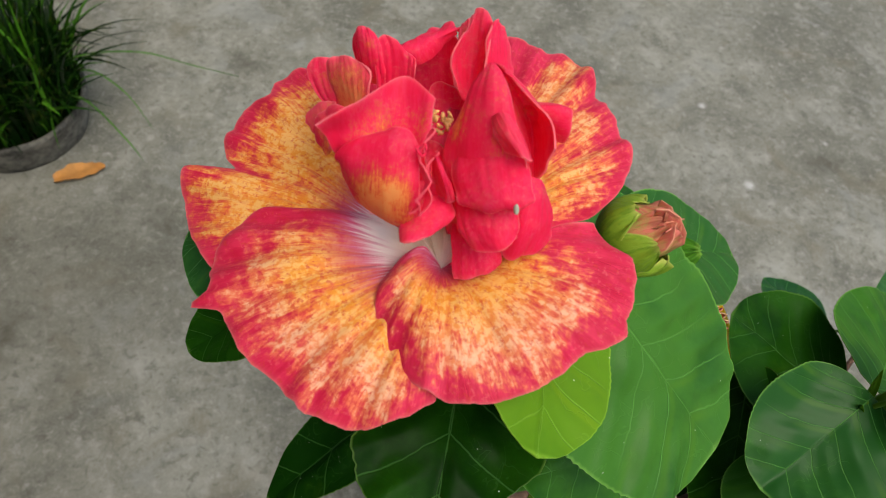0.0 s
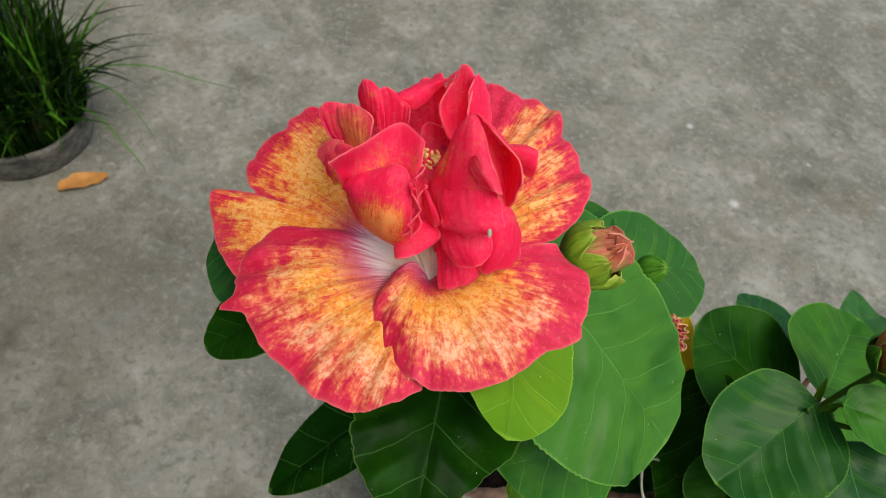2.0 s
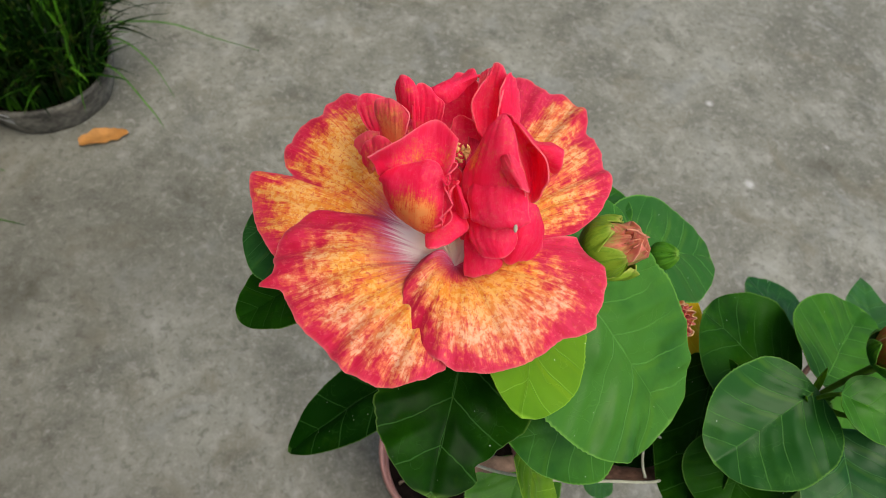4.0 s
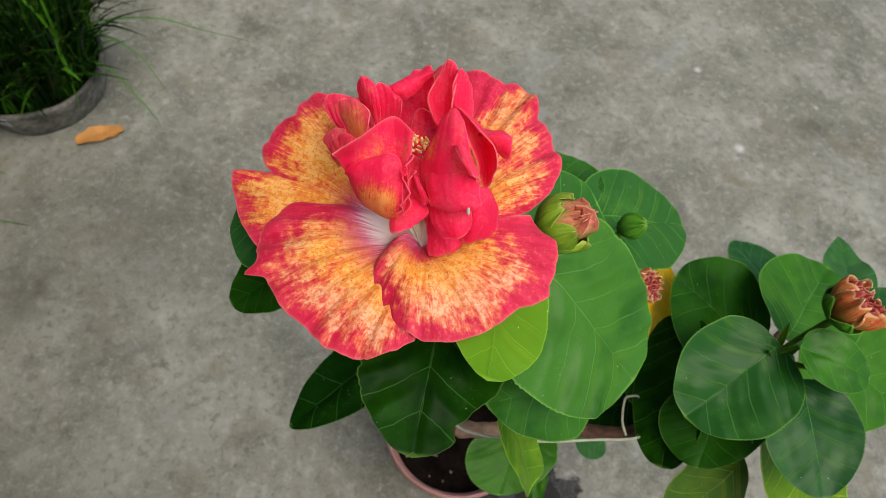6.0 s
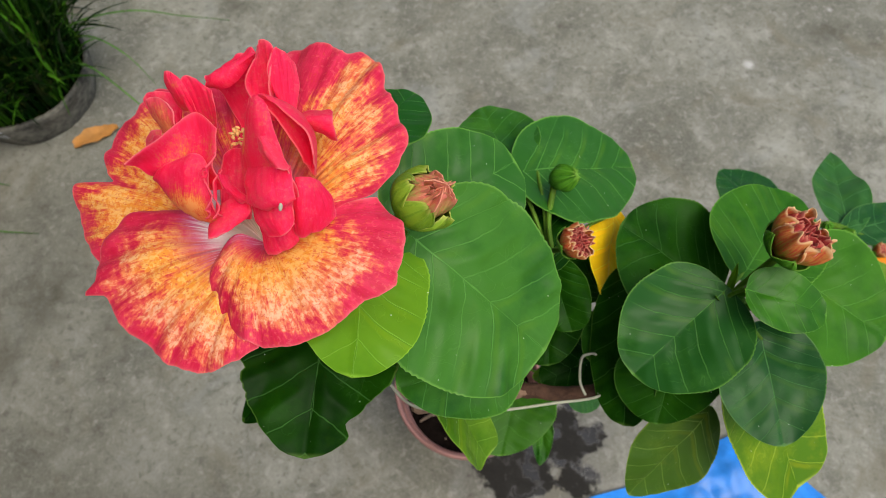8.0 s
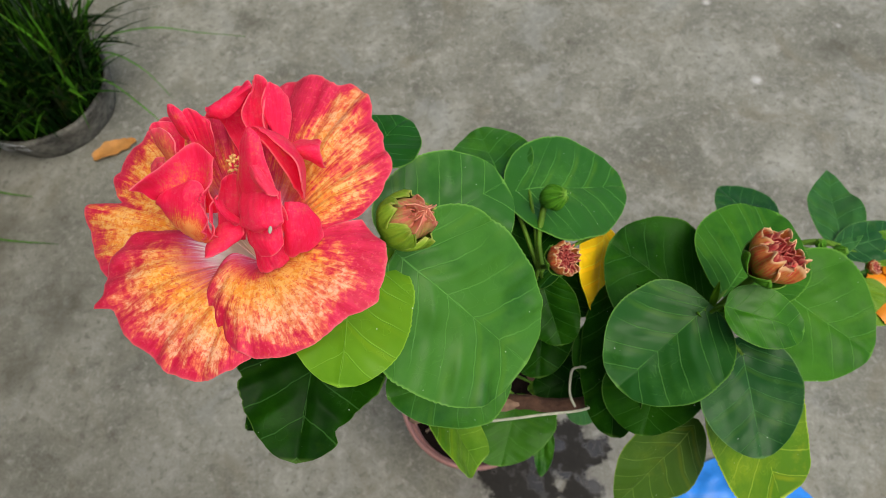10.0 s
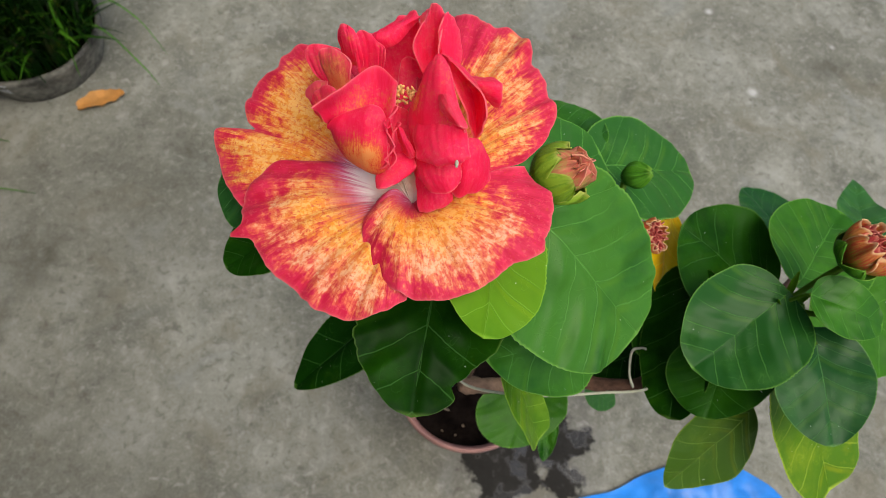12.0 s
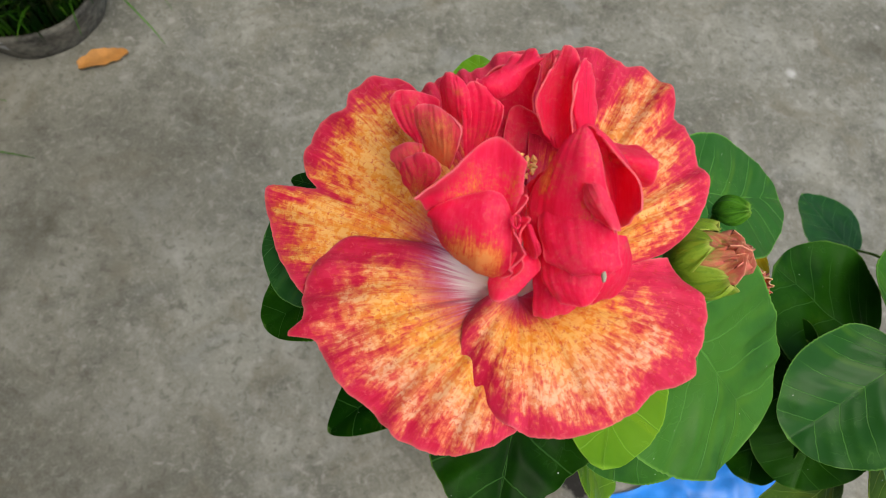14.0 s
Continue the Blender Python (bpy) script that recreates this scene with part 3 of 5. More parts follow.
def petiole(a, b, bend=0.01):
    a, b = Vector(a), Vector(b)
    stem("leaf_stalk", [a, (a + b) / 2 + Vector((0, 0, bend)), b], [0.0018, 0.0015, 0.0013], STALK, sides=7, knots=0.0)


leaf("large broad mid-green hibiscus leaf with sunken veins", (0.0649, -0.0063, 1.0103), (0.1295, -0.0437, 0.9540), (0.0265, 0.0439, 0.0055), kind=10, cup=-0.02, fold=0.05, quilt=3.0, round_=0.33, lobe=0.06)
leaf("bright lime-green young hibiscus leaf under the flower", (0.0421, -0.0046, 1.0226), (0.0407, -0.0760, 1.0218), (0.0277, 0.0020, -0.0210), kind=2, round_=0.46, lobe=0.13)
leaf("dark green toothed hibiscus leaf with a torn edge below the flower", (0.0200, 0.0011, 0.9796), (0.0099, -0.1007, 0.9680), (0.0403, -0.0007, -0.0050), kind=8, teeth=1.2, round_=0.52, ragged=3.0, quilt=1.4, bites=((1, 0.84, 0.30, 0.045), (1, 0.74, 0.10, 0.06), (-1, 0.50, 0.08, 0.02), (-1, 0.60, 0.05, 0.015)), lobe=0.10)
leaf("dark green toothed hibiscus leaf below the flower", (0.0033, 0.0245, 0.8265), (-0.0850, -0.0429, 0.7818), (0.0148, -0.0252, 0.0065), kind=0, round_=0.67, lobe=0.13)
leaf("dark green hibiscus leaf folded over the stem", (0.1152, -0.0268, 0.8989), (0.0488, -0.0571, 0.9279), (-0.0130, 0.0265, 0.0133), kind=1, round_=0.60, lobe=0.07)
leaf("yellow-green ageing hibiscus leaf hanging low", (0.0707, -0.0362, 0.8584), (0.1023, -0.0745, 0.8023), (0.0093, 0.0170, -0.0091), kind=5, round_=0.20, lobe=0.0)
leaf("broad rounded green hibiscus leaf with pale veins", (0.1220, 0.1311, 0.8658), (0.1028, 0.1974, 0.8481), (0.0320, 0.0117, -0.0017), kind=1, round_=0.60, lobe=0.11)
leaf("broad rounded green hibiscus leaf with pale veins", (0.0564, 0.0402, 0.9427), (0.1213, 0.0908, 0.9299), (-0.0219, 0.0313, 0.0174), kind=12, round_=0.40, lobe=0.16)
leaf("broad rounded green hibiscus leaf with pale veins", (0.1418, 0.1237, 0.8676), (0.2246, 0.1475, 0.8314), (-0.0079, 0.0522, -0.0051), kind=12, round_=0.58, lobe=0.22)
leaf("broad rounded green hibiscus leaf with pale veins", (0.2667, 0.0397, 0.8352), (0.2029, 0.0844, 0.8533), (-0.0264, -0.0441, 0.0012), kind=0, round_=0.47, lobe=0.11)
leaf("round cupped green hibiscus leaf with glossy highlights", (0.2551, 0.0163, 0.8854), (0.1959, -0.0315, 0.8608), (0.0272, -0.0303, -0.0052), kind=10, lobe=0.06, cup=0.06, round_=0.44, quilt=1.0, fold=-0.08)
leaf("broad rounded green hibiscus leaf with pale veins", (0.2815, 0.0408, 0.8651), (0.3412, 0.1156, 0.8373), (0.0346, -0.0259, -0.0043), kind=6, round_=0.63, lobe=0.12)
leaf("broad rounded green hibiscus leaf with pale veins", (0.4529, 0.2439, 0.5670), (0.4073, 0.3121, 0.5658), (-0.0375, -0.0273, 0.0133), kind=4, round_=0.71, lobe=0.13)
leaf("small glossy green hibiscus leaf at the shoot tip", (0.2601, 0.0091, 0.9072), (0.3122, -0.0045, 0.8957), (-0.0044, -0.0182, -0.0046), kind=9, lobe=0.00, round_=0.45, quilt=0.7)
leaf("broad grey-green hibiscus leaf with pale veins", (0.2796, -0.0105, 0.8705), (0.2836, -0.0775, 0.8610), (0.0320, 0.0050, 0.0056), kind=4, lobe=0.17, round_=0.56)
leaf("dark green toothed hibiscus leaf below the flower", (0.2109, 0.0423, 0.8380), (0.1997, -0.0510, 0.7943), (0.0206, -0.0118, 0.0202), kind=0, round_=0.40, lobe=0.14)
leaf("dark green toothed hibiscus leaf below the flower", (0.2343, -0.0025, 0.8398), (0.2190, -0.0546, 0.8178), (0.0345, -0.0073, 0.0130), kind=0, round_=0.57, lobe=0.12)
leaf("dull olive-green ageing hibiscus leaf hanging low", (0.2589, -0.0456, 0.7865), (0.2080, -0.0948, 0.7542), (0.0259, -0.0125, -0.0203), kind=11, round_=0.77, lobe=0.18)
leaf("yellow-green ageing hibiscus leaf hanging low", (0.2901, -0.0163, 0.8273), (0.3236, -0.0932, 0.7822), (0.0367, 0.0244, -0.0047), kind=3, round_=0.30, lobe=0.19)
leaf("yellow fading hibiscus leaf", (0.2040, 0.1060, 0.8292), (0.1945, 0.0385, 0.8137), (0.0205, -0.0008, -0.0173), kind=7, round_=0.65, lobe=0.10)
leaf("dark green toothed hibiscus leaf below the flower", (0.1500, 0.0550, 0.8450), (0.1650, 0.0110, 0.8250), (0.0215, 0.0010, 0.0060), kind=0, round_=0.42)
leaf("broad rounded green hibiscus leaf with pale veins", (0.2007, 0.0182, 0.7000), (0.1459, 0.0120, 0.7000), (0.0018, -0.0155, 0.0000), kind=5)
leaf("broad rounded green hibiscus leaf with pale veins", (0.3419, 0.0689, 0.8000), (0.4143, 0.0178, 0.7800), (0.0351, 0.0486, 0.0027), kind=6)
leaf("broad rounded green hibiscus leaf with pale veins", (0.4726, 0.1673, 0.6800), (0.5022, 0.2860, 0.6400), (0.0282, -0.0062, 0.0023), kind=4, round_=1.1)
leaf("broad rounded green hibiscus leaf with pale veins", (0.4735, 0.1640, 0.6800), (0.5563, 0.1920, 0.6600), (0.0066, -0.0214, -0.0026), kind=4)
leaf("broad rounded green hibiscus leaf with pale veins", (0.4965, 0.1415, 0.6600), (0.5238, 0.1016, 0.6500), (0.0192, 0.0129, 0.0010), kind=1)
leaf("dark green toothed hibiscus leaf below the flower", (-0.0649, 0.0100, 0.9575), (-0.1042, -0.0160, 0.9404), (0.0140, -0.0203, 0.0062), kind=0, teeth=1.4, round_=0.55, lobe=0.12)
leaf("dark green toothed hibiscus leaf below the flower", (-0.0621, -0.0021, 1.0094), (-0.0973, 0.0064, 1.0008), (0.0024, 0.0233, 0.0081), kind=4, round_=0.57, lobe=0.12)
leaf("dark green toothed hibiscus leaf below the flower", (-0.0671, 0.0310, 1.0000), (-0.0909, 0.0342, 1.0000), (-0.0009, -0.0066, 0.0000), kind=0)
leaf("broad rounded green hibiscus leaf with pale veins", (-0.0084, 0.1168, 0.9500), (-0.0108, 0.1595, 0.9400), (0.0164, 0.0010, 0.0003), kind=2)
leaf("broad rounded green hibiscus leaf with pale veins", (0.0364, 0.0627, 1.0000), (0.0609, 0.0987, 0.9900), (0.0217, -0.0143, 0.0018), kind=1)
leaf("small yellow-green hibiscus leaf on the side shoot", (0.4880, 0.1290, 0.6700), (0.5010, 0.0860, 0.6650), (0.0200, 0.0050, 0.0000), kind=5, round_=0.45)
leaf("small yellow-green hibiscus leaf on the side shoot", (0.4980, 0.1600, 0.6720), (0.5620, 0.1800, 0.6680), (-0.0050, 0.0190, 0.0000), kind=5)
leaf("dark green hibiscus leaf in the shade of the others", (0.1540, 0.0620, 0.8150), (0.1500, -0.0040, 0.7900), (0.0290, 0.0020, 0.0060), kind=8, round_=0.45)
# added leaf, standing in for the shaded gap above the branch
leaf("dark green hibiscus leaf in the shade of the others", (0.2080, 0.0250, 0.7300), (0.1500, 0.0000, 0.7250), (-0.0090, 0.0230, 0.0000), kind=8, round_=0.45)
leaf("low round dull green leaf above the pot", (0.1480, 0.0640, 0.4600), (0.1260, -0.0140, 0.4400), (0.0570, 0.0010, 0.0000), kind=6, round_=0.50, lobe=0.10)
leaf("low dull green leaf above the pot", (0.1900, 0.0440, 0.3800), (0.1810, -0.0130, 0.3600), (0.0130, -0.0040, 0.0000), kind=6)
leaf("low dull green leaf above the pot", (0.2016, 0.0390, 0.5500), (0.2346, 0.0246, 0.5300), (0.0085, 0.0151, 0.0032), kind=4)
# three filler leaves, added in place of dark shade inside the foliage
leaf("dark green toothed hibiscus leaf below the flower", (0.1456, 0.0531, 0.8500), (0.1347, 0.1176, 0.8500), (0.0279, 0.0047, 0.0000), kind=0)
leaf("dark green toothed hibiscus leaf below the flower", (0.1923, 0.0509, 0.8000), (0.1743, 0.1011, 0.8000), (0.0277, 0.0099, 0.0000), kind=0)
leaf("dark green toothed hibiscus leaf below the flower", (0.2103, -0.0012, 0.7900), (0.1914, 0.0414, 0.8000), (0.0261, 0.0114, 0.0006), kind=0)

# ---- the double flower ----
CENTRE = Vector((0.004, -0.024, 1.0478))
PLANE = (0.11, 0.12)
calyx = lathe_mesh("flower", [(0.0, -0.055), (0.004, -0.054), (0.008, -0.042), (0.011, -0.030), (0.012, -0.022), (0.009, -0.019), (0.0, -0.020)], 20)
flower = link_mesh("flower", calyx, SEPAL, hibiscus_plant, "large double hibiscus flower, crimson, orange and yellow with white throat")
flower.location = CENTRE - ROOT


def outer_petal(edge, lift, tilt, ruffle, seed, waves=5, gold=1.0, side_red=0.0, heart=0.0, end_red=0.0, creases=(), peach=1.0):
    """A broad petal that spreads from the throat. edge: its outline as (degrees, centimetres) round the throat;
    lift and tilt: millimetres by which it lies over its neighbours; side_red: how far crimson reaches in from its first side."""
    a0, a1 = edge[0][0], edge[-1][0]

    def place(a, b):
        an = a0 + (a1 - a0) * a
        r = smooth_lookup(edge, an) * 0.01 * (1 + 0.012 * noise.noise(Vector((an * 0.22, seed, 0))) + 0.007 * noise.noise(Vector((an * 0.7, seed, 3))))
        rad = radians(an)
        d = r * b
        x, y = d * math.cos(rad), d * math.sin(rad)
        z = PLANE[0] * x + PLANE[1] * y
        z += 0.007 * math.sin(math.pi * min(1, b)) ** 0.8 - 0.005 * (1 - b) ** 3
        z += 0.001 * (lift + tilt * (a - 0.5)) * min(1, b * 2.5)
        k = b ** 3
        z += ruffle * k * (math.sin(a * waves * 2 * math.pi + seed) + 0.7 * math.sin(a * waves * 3.7 * math.pi + 2 * seed)) * 0.5
        z += 0.9 * ruffle * b ** 4 * noise.noise(Vector((a * 17, seed, 5))) + 0.0013 * b ** 1.5 * noise.noise(Vector((a * 13, b * 1.3, seed + 7)))
        z += 0.0022 * b * noise.noise(Vector((x * 60, y * 60, seed))) + 0.0005 * b * math.sin(a * 70 + 3 * noise.noise(Vector((a * 6, b * 3, seed))))
        for at, deep, bend in creases:
            z -= 0.001 * deep * math.exp(-((a - at - bend * b) / 0.022) ** 2) * math.sin(math.pi * min(1, b * 0.9))
        return (x, y, z)

    def rim(a, b):
        near = max(b ** 5.5, 0.9 * abs(2 * a - 1) ** 11 * b) * (0.95 + 0.6 * noise.noise(Vector((a * 9, seed, 4)))) + end_red * max(0, 1 - (1 - a) * 2.6) * b
        return min(1.4, near + side_red * max(0, 1 - a * 3.2) + 0.3 * noise.noise(Vector((a * 4 + seed, b * 2, seed))))

    def far(a, b):
        x, y, _ = place(a, b)
        return 100 * math.hypot(x + 0.008, y - 0.012) + heart

    data = grid_mesh("petal", 150, 40, place, [("rim", rim), ("peach", lambda a, b: peach), ("gold", lambda a, b: gold * min(1, max(0, (b - 0.14) * 5))), ("pale", lambda a, b: 0.8 * max(b ** 140, abs(2 * a - 1) ** 200)), ("far", far)], tight=1.5)
    return link_mesh("petal", data, PETAL, flower, "", 0.0006)


outer_petal([(78, 9.3), (84, 9.4), (90, 9.4), (96, 9.5), (104, 9.0), (113, 8.9), (124, 8.4)], -4, 0, 0.002, 1.0, gold=0.25)
outer_petal([(118, 7.2), (121, 9.0), (124, 9.7), (128, 10.1), (133, 10.1), (137, 9.4), (141, 9.8), (149, 9.5), (153.5, 8.9), (155.8, 8.2), (158, 9.0),
             (160.5, 9.9), (165, 9.5), (170, 9.0), (178, 8.1), (186, 7.2)], -2, -3, 0.0022, 2.3, waves=3, side_red=0.2, gold=1.02, creases=((0.45, 1.3, -0.04), (0.62, 1.0, 0.02)), peach=0.15)
outer_petal([(154, 2.4), (160, 4.1), (162.5, 5.1), (168, 6.3), (177, 7.1), (186, 7.4), (190, 7.3), (192.4, 7.4), (193.8, 7.75), (194.8, 8.05), (195.8, 7.55), (197.5, 7.1), (201, 6.9), (206, 6.8), (213, 6.65),
             (222, 6.25), (235, 6.2), (243, 6.0), (250, 5.75), (261, 5.2), (272, 4.5)], 2, -4, 0.0016, 4.1, side_red=0.9, gold=1.06, creases=((0.66, 1.5, 0.0), (0.34, 0.7, 0.04), (0.82, 0.8, -0.03)))
outer_petal([(206, 1.7), (216, 2.3), (233, 3.0), (250, 3.75), (266, 4.4), (278, 4.75), (296, 5.0), (314, 5.2), (326, 5.3), (331, 5.75), (336, 6.1), (343, 6.0),
             (352, 6.05), (362, 5.9), (369, 5.3), (377, 5.0)], 4, -6, 0.0018, 5.2, waves=4, side_red=0.3, gold=1.05, heart=0.75, end_red=1.05, creases=((0.35, 0.9, 0.03), (0.55, 0.8, 0.0), (0.80, 1.5, 0.05)))
outer_petal([(14, 3.2), (20, 5.2), (26, 6.3), (34, 7.3), (40, 7.45), (45, 7.9), (53, 8.2), (55.5, 8.8), (59, 9.1), (65, 9.4), (69.5, 9.15), (75, 9.4), (84, 9.3), (92, 8.6)], 3, -3, 0.0020, 0.4, waves=4, end_red=1.7, gold=0.92, creases=((0.38, 1.2, 0.0), (0.66, 1.0, 0.04)), peach=0.6)


def petaloid(rows, yellow=0.1, crumple=0.5, pale=0.0, even=0.0, blunt=1.0, glow=None):
    """A small crumpled inner petal: a smooth surface through rows of millimetre points round the throat, from one
    end to the other; glow: (a, b, width, height, amount) of an orange patch; blunt: how round its corners are."""
    net = [[Vector(p) * 0.001 for p in row] for row in rows]
    mid, n, m = net[len(net) // 2], len(net) - 1, len(net[0]) - 1
    seed = net[1][1].x * 811 + net[2][0].y * 573 + net[0][2].z * 291
    span = (mid[-1] - mid[0]).length

    def weights(t, k):
        """Shares of the k + 1 points along one side at t: a parabola for three points, else a smooth spline."""
        if k == 2:
            return ((0, (2 * t - 1) * (t - 1)), (1, 4 * t * (1 - t)), (2, t * (2 * t - 1)))
        q = min(int(t * k), k - 1)
        f = t * k - q
        parts = (-0.5 * f + f * f - 0.5 * f ** 3, 1 - 2.5 * f * f + 1.5 * f ** 3, 0.5 * f + 2 * f * f - 1.5 * f ** 3, -0.5 * f * f + 0.5 * f ** 3)
        return tuple((min(k, max(0, q + d - 1)), w) for d, w in enumerate(parts))

    def base_at(a, b):
        u = 2 * a - 1
        b = b * (1 - 0.13 * blunt * abs(u) ** 4)
        a = 0.5 + 0.5 * u * (1 - 0.60 * blunt * max(0, b - 0.6) ** 2)
        p = Vector((0, 0, 0))
        wa = weights(a, m)
        for i, wb in weights(b, n):
            for j, w in wa:
                p += net[i][j] * (wb * w)
        return p

    def place(a, b):
        p = base_at(a, b)
        e = 0.02
        dx = base_at(min(1, a + e), b) - base_at(max(0, a - e), b)
        dy = base_at(a, min(1, b + e)) - base_at(a, max(0, b - e))
        up = dx.cross(dy)
        up = up.normalized() if up.length > 1e-12 else Vector((0, 0, 1))
        u = abs(2 * a - 1)
        lip = max(b ** 4, u ** 4)
        q = p * 50
        h = 0.16 * crumple * span * noise.noise(q * 1.0 + Vector((seed, 0, 0)))
        h += 0.022 * (0.5 + crumple) * span * noise.noise(q * 3.0 + Vector((0, seed, 0)))
        h += 0.0004 * noise.noise(Vector((a * 15, b * 2.5, seed)))
        h += lip * min(0.0009, 0.03 * span) * (math.sin(a * 13 + seed) + math.sin(b * 11 + seed * 2)) * min(1.5, 0.5 + crumple)
        return p + up * h

    def rim(a, b):
        return min(1.2, max(b ** 8, abs(2 * a - 1) ** 9)) - 0.15 * pale

    def gold(a, b):
        if glow:
            return even + glow[4] * math.exp(-((a - glow[0]) / glow[2]) ** 2 - ((b - glow[1]) / glow[3]) ** 2)
        return yellow * (0.12 + 1.3 * math.sin(math.pi * a) ** 0.7 * (1 - b) ** 2) + 0.12 * pale + even

    data = grid_mesh("petal", 40, 36, place, [("rim", rim), ("gold", gold), ("pale", lambda a, b: pale + 0.85 * max(b ** 50, abs(2 * a - 1) ** 60))], tight=1.6)
    return link_mesh("petal", data, INNER, flower, "", 0.0006)


def frill(points, wide, turns, out):
    """A narrow ruffled lip along a line of millimetre points, standing out towards out."""
    way = Vector(out).normalized()

    def at(a, b):
        w = weigh(points, b)
        side = Vector((1, 0.1, 0.25)).normalized()
        swing = math.sin(b * turns * 2 * math.pi + 1.5 * math.sin(b * 7))
        return 0.001 * (w + way * (wide * a) + side * (wide * 0.55 * a * swing))

    def weigh(line, t):
        k = min(int(t * (len(line) - 1)), len(line) - 2)
        f = t * (len(line) - 1) - k
        return Vector(line[k]).lerp(Vector(line[k + 1]), f * f * (3 - 2 * f))

    data = grid_mesh("petal", 8, 60, at, [("rim", lambda a, b: a ** 3), ("gold", lambda a, b: 0.0), ("pale", lambda a, b: 0.5 * a ** 6)])
    return link_mesh("petal", data, INNER, flower, "", 0.0005)


petaloid((((-31, 14, 26), (-26, 12, 26), (-19, 10, 28), (-13, 7, 30), (-7, 5, 34)),
          ((-34.5, 10, 38), (-28.5, 10, 38), (-21.5, 11, 38), (-14.5, 11.5, 39), (-8, 9, 42)),
          ((-36.5, 7.5, 46), (-29.5, 12, 44), (-22.5, 17, 42.5), (-14, 18, 43.5), (-7.5, 14, 46)),
          ((-38.5, 6.5, 51), (-31, 11, 52), (-24, 22.5, 49.5), (-15.5, 28.5, 50), (-7, 22, 48))), crumple=0.22, blunt=0.10, even=0.46)
petaloid((((-29, 16, 18), (-24, 11, 13), (-18, 6, 12), (-12, 1, 14), (-7, -1, 20)),
          ((-31.5, 12, 25), (-27.5, 4.5, 22.5), (-20.5, -2, 24), (-13.5, -6, 28), (-8.5, -5, 34)),
          ((-33, 9.5, 31), (-28.5, 2.5, 33), (-21, -3, 37.5), (-14, -4, 40), (-9, -2, 41)),
          ((-33.5, 8.5, 35), (-28.5, 6, 39.5), (-21, 6.5, 43), (-14, 5.5, 44), (-9.5, 3, 43)),
          ((-33.5, 9, 36.5), (-27.5, 11, 41), (-20, 13.5, 43), (-13, 12.5, 44), (-9.5, 6, 43.5))), crumple=0.14, blunt=0.35, even=0.05, glow=(0.55, 0.36, 0.34, 0.28, 1.60))
frill(((-7.5, 13, 45.5), (-9.5, 6, 45), (-9.5, 1, 44), (-7.5, -4, 43), (-8.5, -7, 39), (-11, -8, 34)), 2.6, 2.4, (0.1, -0.5, 0.85))
frill(((-6.5, 8, 42), (-7, 3, 42), (-6.5, -3, 40), (-8, -8, 34)), 2.2, 1.6, (0.35, -0.5, 0.8))
petaloid((((5.7, 29.8, 51.2), (7.7, 31.9, 55.2), (11.2, 28.9, 52.2)), ((-2.8, 20.7, 32.2), (7.5, 13.2, 41.2), (19.6, 7.0, 43.2)), ((1.9, -0.4, 18.2), (12.9, -1.5, 20.2), (21.8, 0.3, 28.2))), crumple=0.3, even=0.14, glow=(0.12, 0.42, 0.20, 0.16, 0.75))
petaloid((((-0.3, 15.2, 31.2), (9.6, 11.3, 40.7), (20.1, 10.1, 41.7)), ((1.2, 2.3, 32.2), (11.3, -2.3, 40.7), (22.1, -1.2, 40.7)), ((4.5, -2.2, 30.8), (14.5, -5.6, 36.0), (22.3, -2.3, 37.0))), yellow=0.05, crumple=0.3)
petaloid((((1.4, 4.3, 26.2), (11.1, -0.8, 34.2), (19.6, 0.5, 34.2)), ((3.3, -3.7, 23.2), (11.1, -6.5, 28.7), (19.7, -4.7, 29.7)), ((7.2, -7.0, 19.6), (14.3, -11.6, 25.2), (20.1, -7.8, 27.0))), yellow=0.05, crumple=0.3)
petaloid((((20.5, 7.8, 36.2), (24.5, 9.0, 34.0), (28.0, 11.0, 28.0)), ((18.2, -0.5, 26.2), (25.3, -1.0, 26.5), (32.5, 6.5, 17.0)), ((15.7, -5.4, 12.2), (22.5, -5.5, 15.0), (31.0, 0.5, 13.5))), yellow=0.05, crumple=0.3)
petaloid((((9.4, 16.7, 49.2), (10.7, 14.6, 53.2), (12.6, 14.8, 52.2)), ((10.5, 11.8, 47.2), (13.7, 9.5, 51.2), (17.4, 10.3, 49.2)), ((15.7, 8.1, 43.2), (18.1, 3.9, 48.2), (21.7, 5.4, 42.2))), yellow=0.0, pale=0.12, crumple=0.3)
petaloid((((7.6, 32.9, 51.2), (9.2, 32.9, 54.2), (12.3, 31.8, 52.2)), ((16.7, 24.8, 40.2), (22.3, 33.9, 35.2), (25.7, 21.3, 46.2)), ((22.6, 14.7, 28.2), (25.7, 14.7, 27.2), (27.3, 10.8, 42.2))), yellow=0.1, crumple=0.3)
petaloid((((17.8, 39.8, 32.2), (18.8, 34.6, 36.2), (21.2, 33.7, 34.2)), ((27.3, 42.2, 32.2), (25.7, 30.8, 41.2), (29.5, 30.8, 30.2)), ((33.8, 38.5, 34.2), (33.9, 30.0, 40.2), (35.6, 28.5, 28.2))), yellow=0.1)
petaloid((((4.3, 44.2, 24.2), (6.7, 40.4, 28.2), (9.0, 39.5, 34.2)), ((-3.1, 50.6, 38.2), (4.1, 56.8, 32.2), (7.6, 51.6, 43.2)), ((2.4, 63.1, 42.2), (3.7, 65.3, 48.2), (10.3, 64.9, 45.2))), yellow=0.0, crumple=0.4)
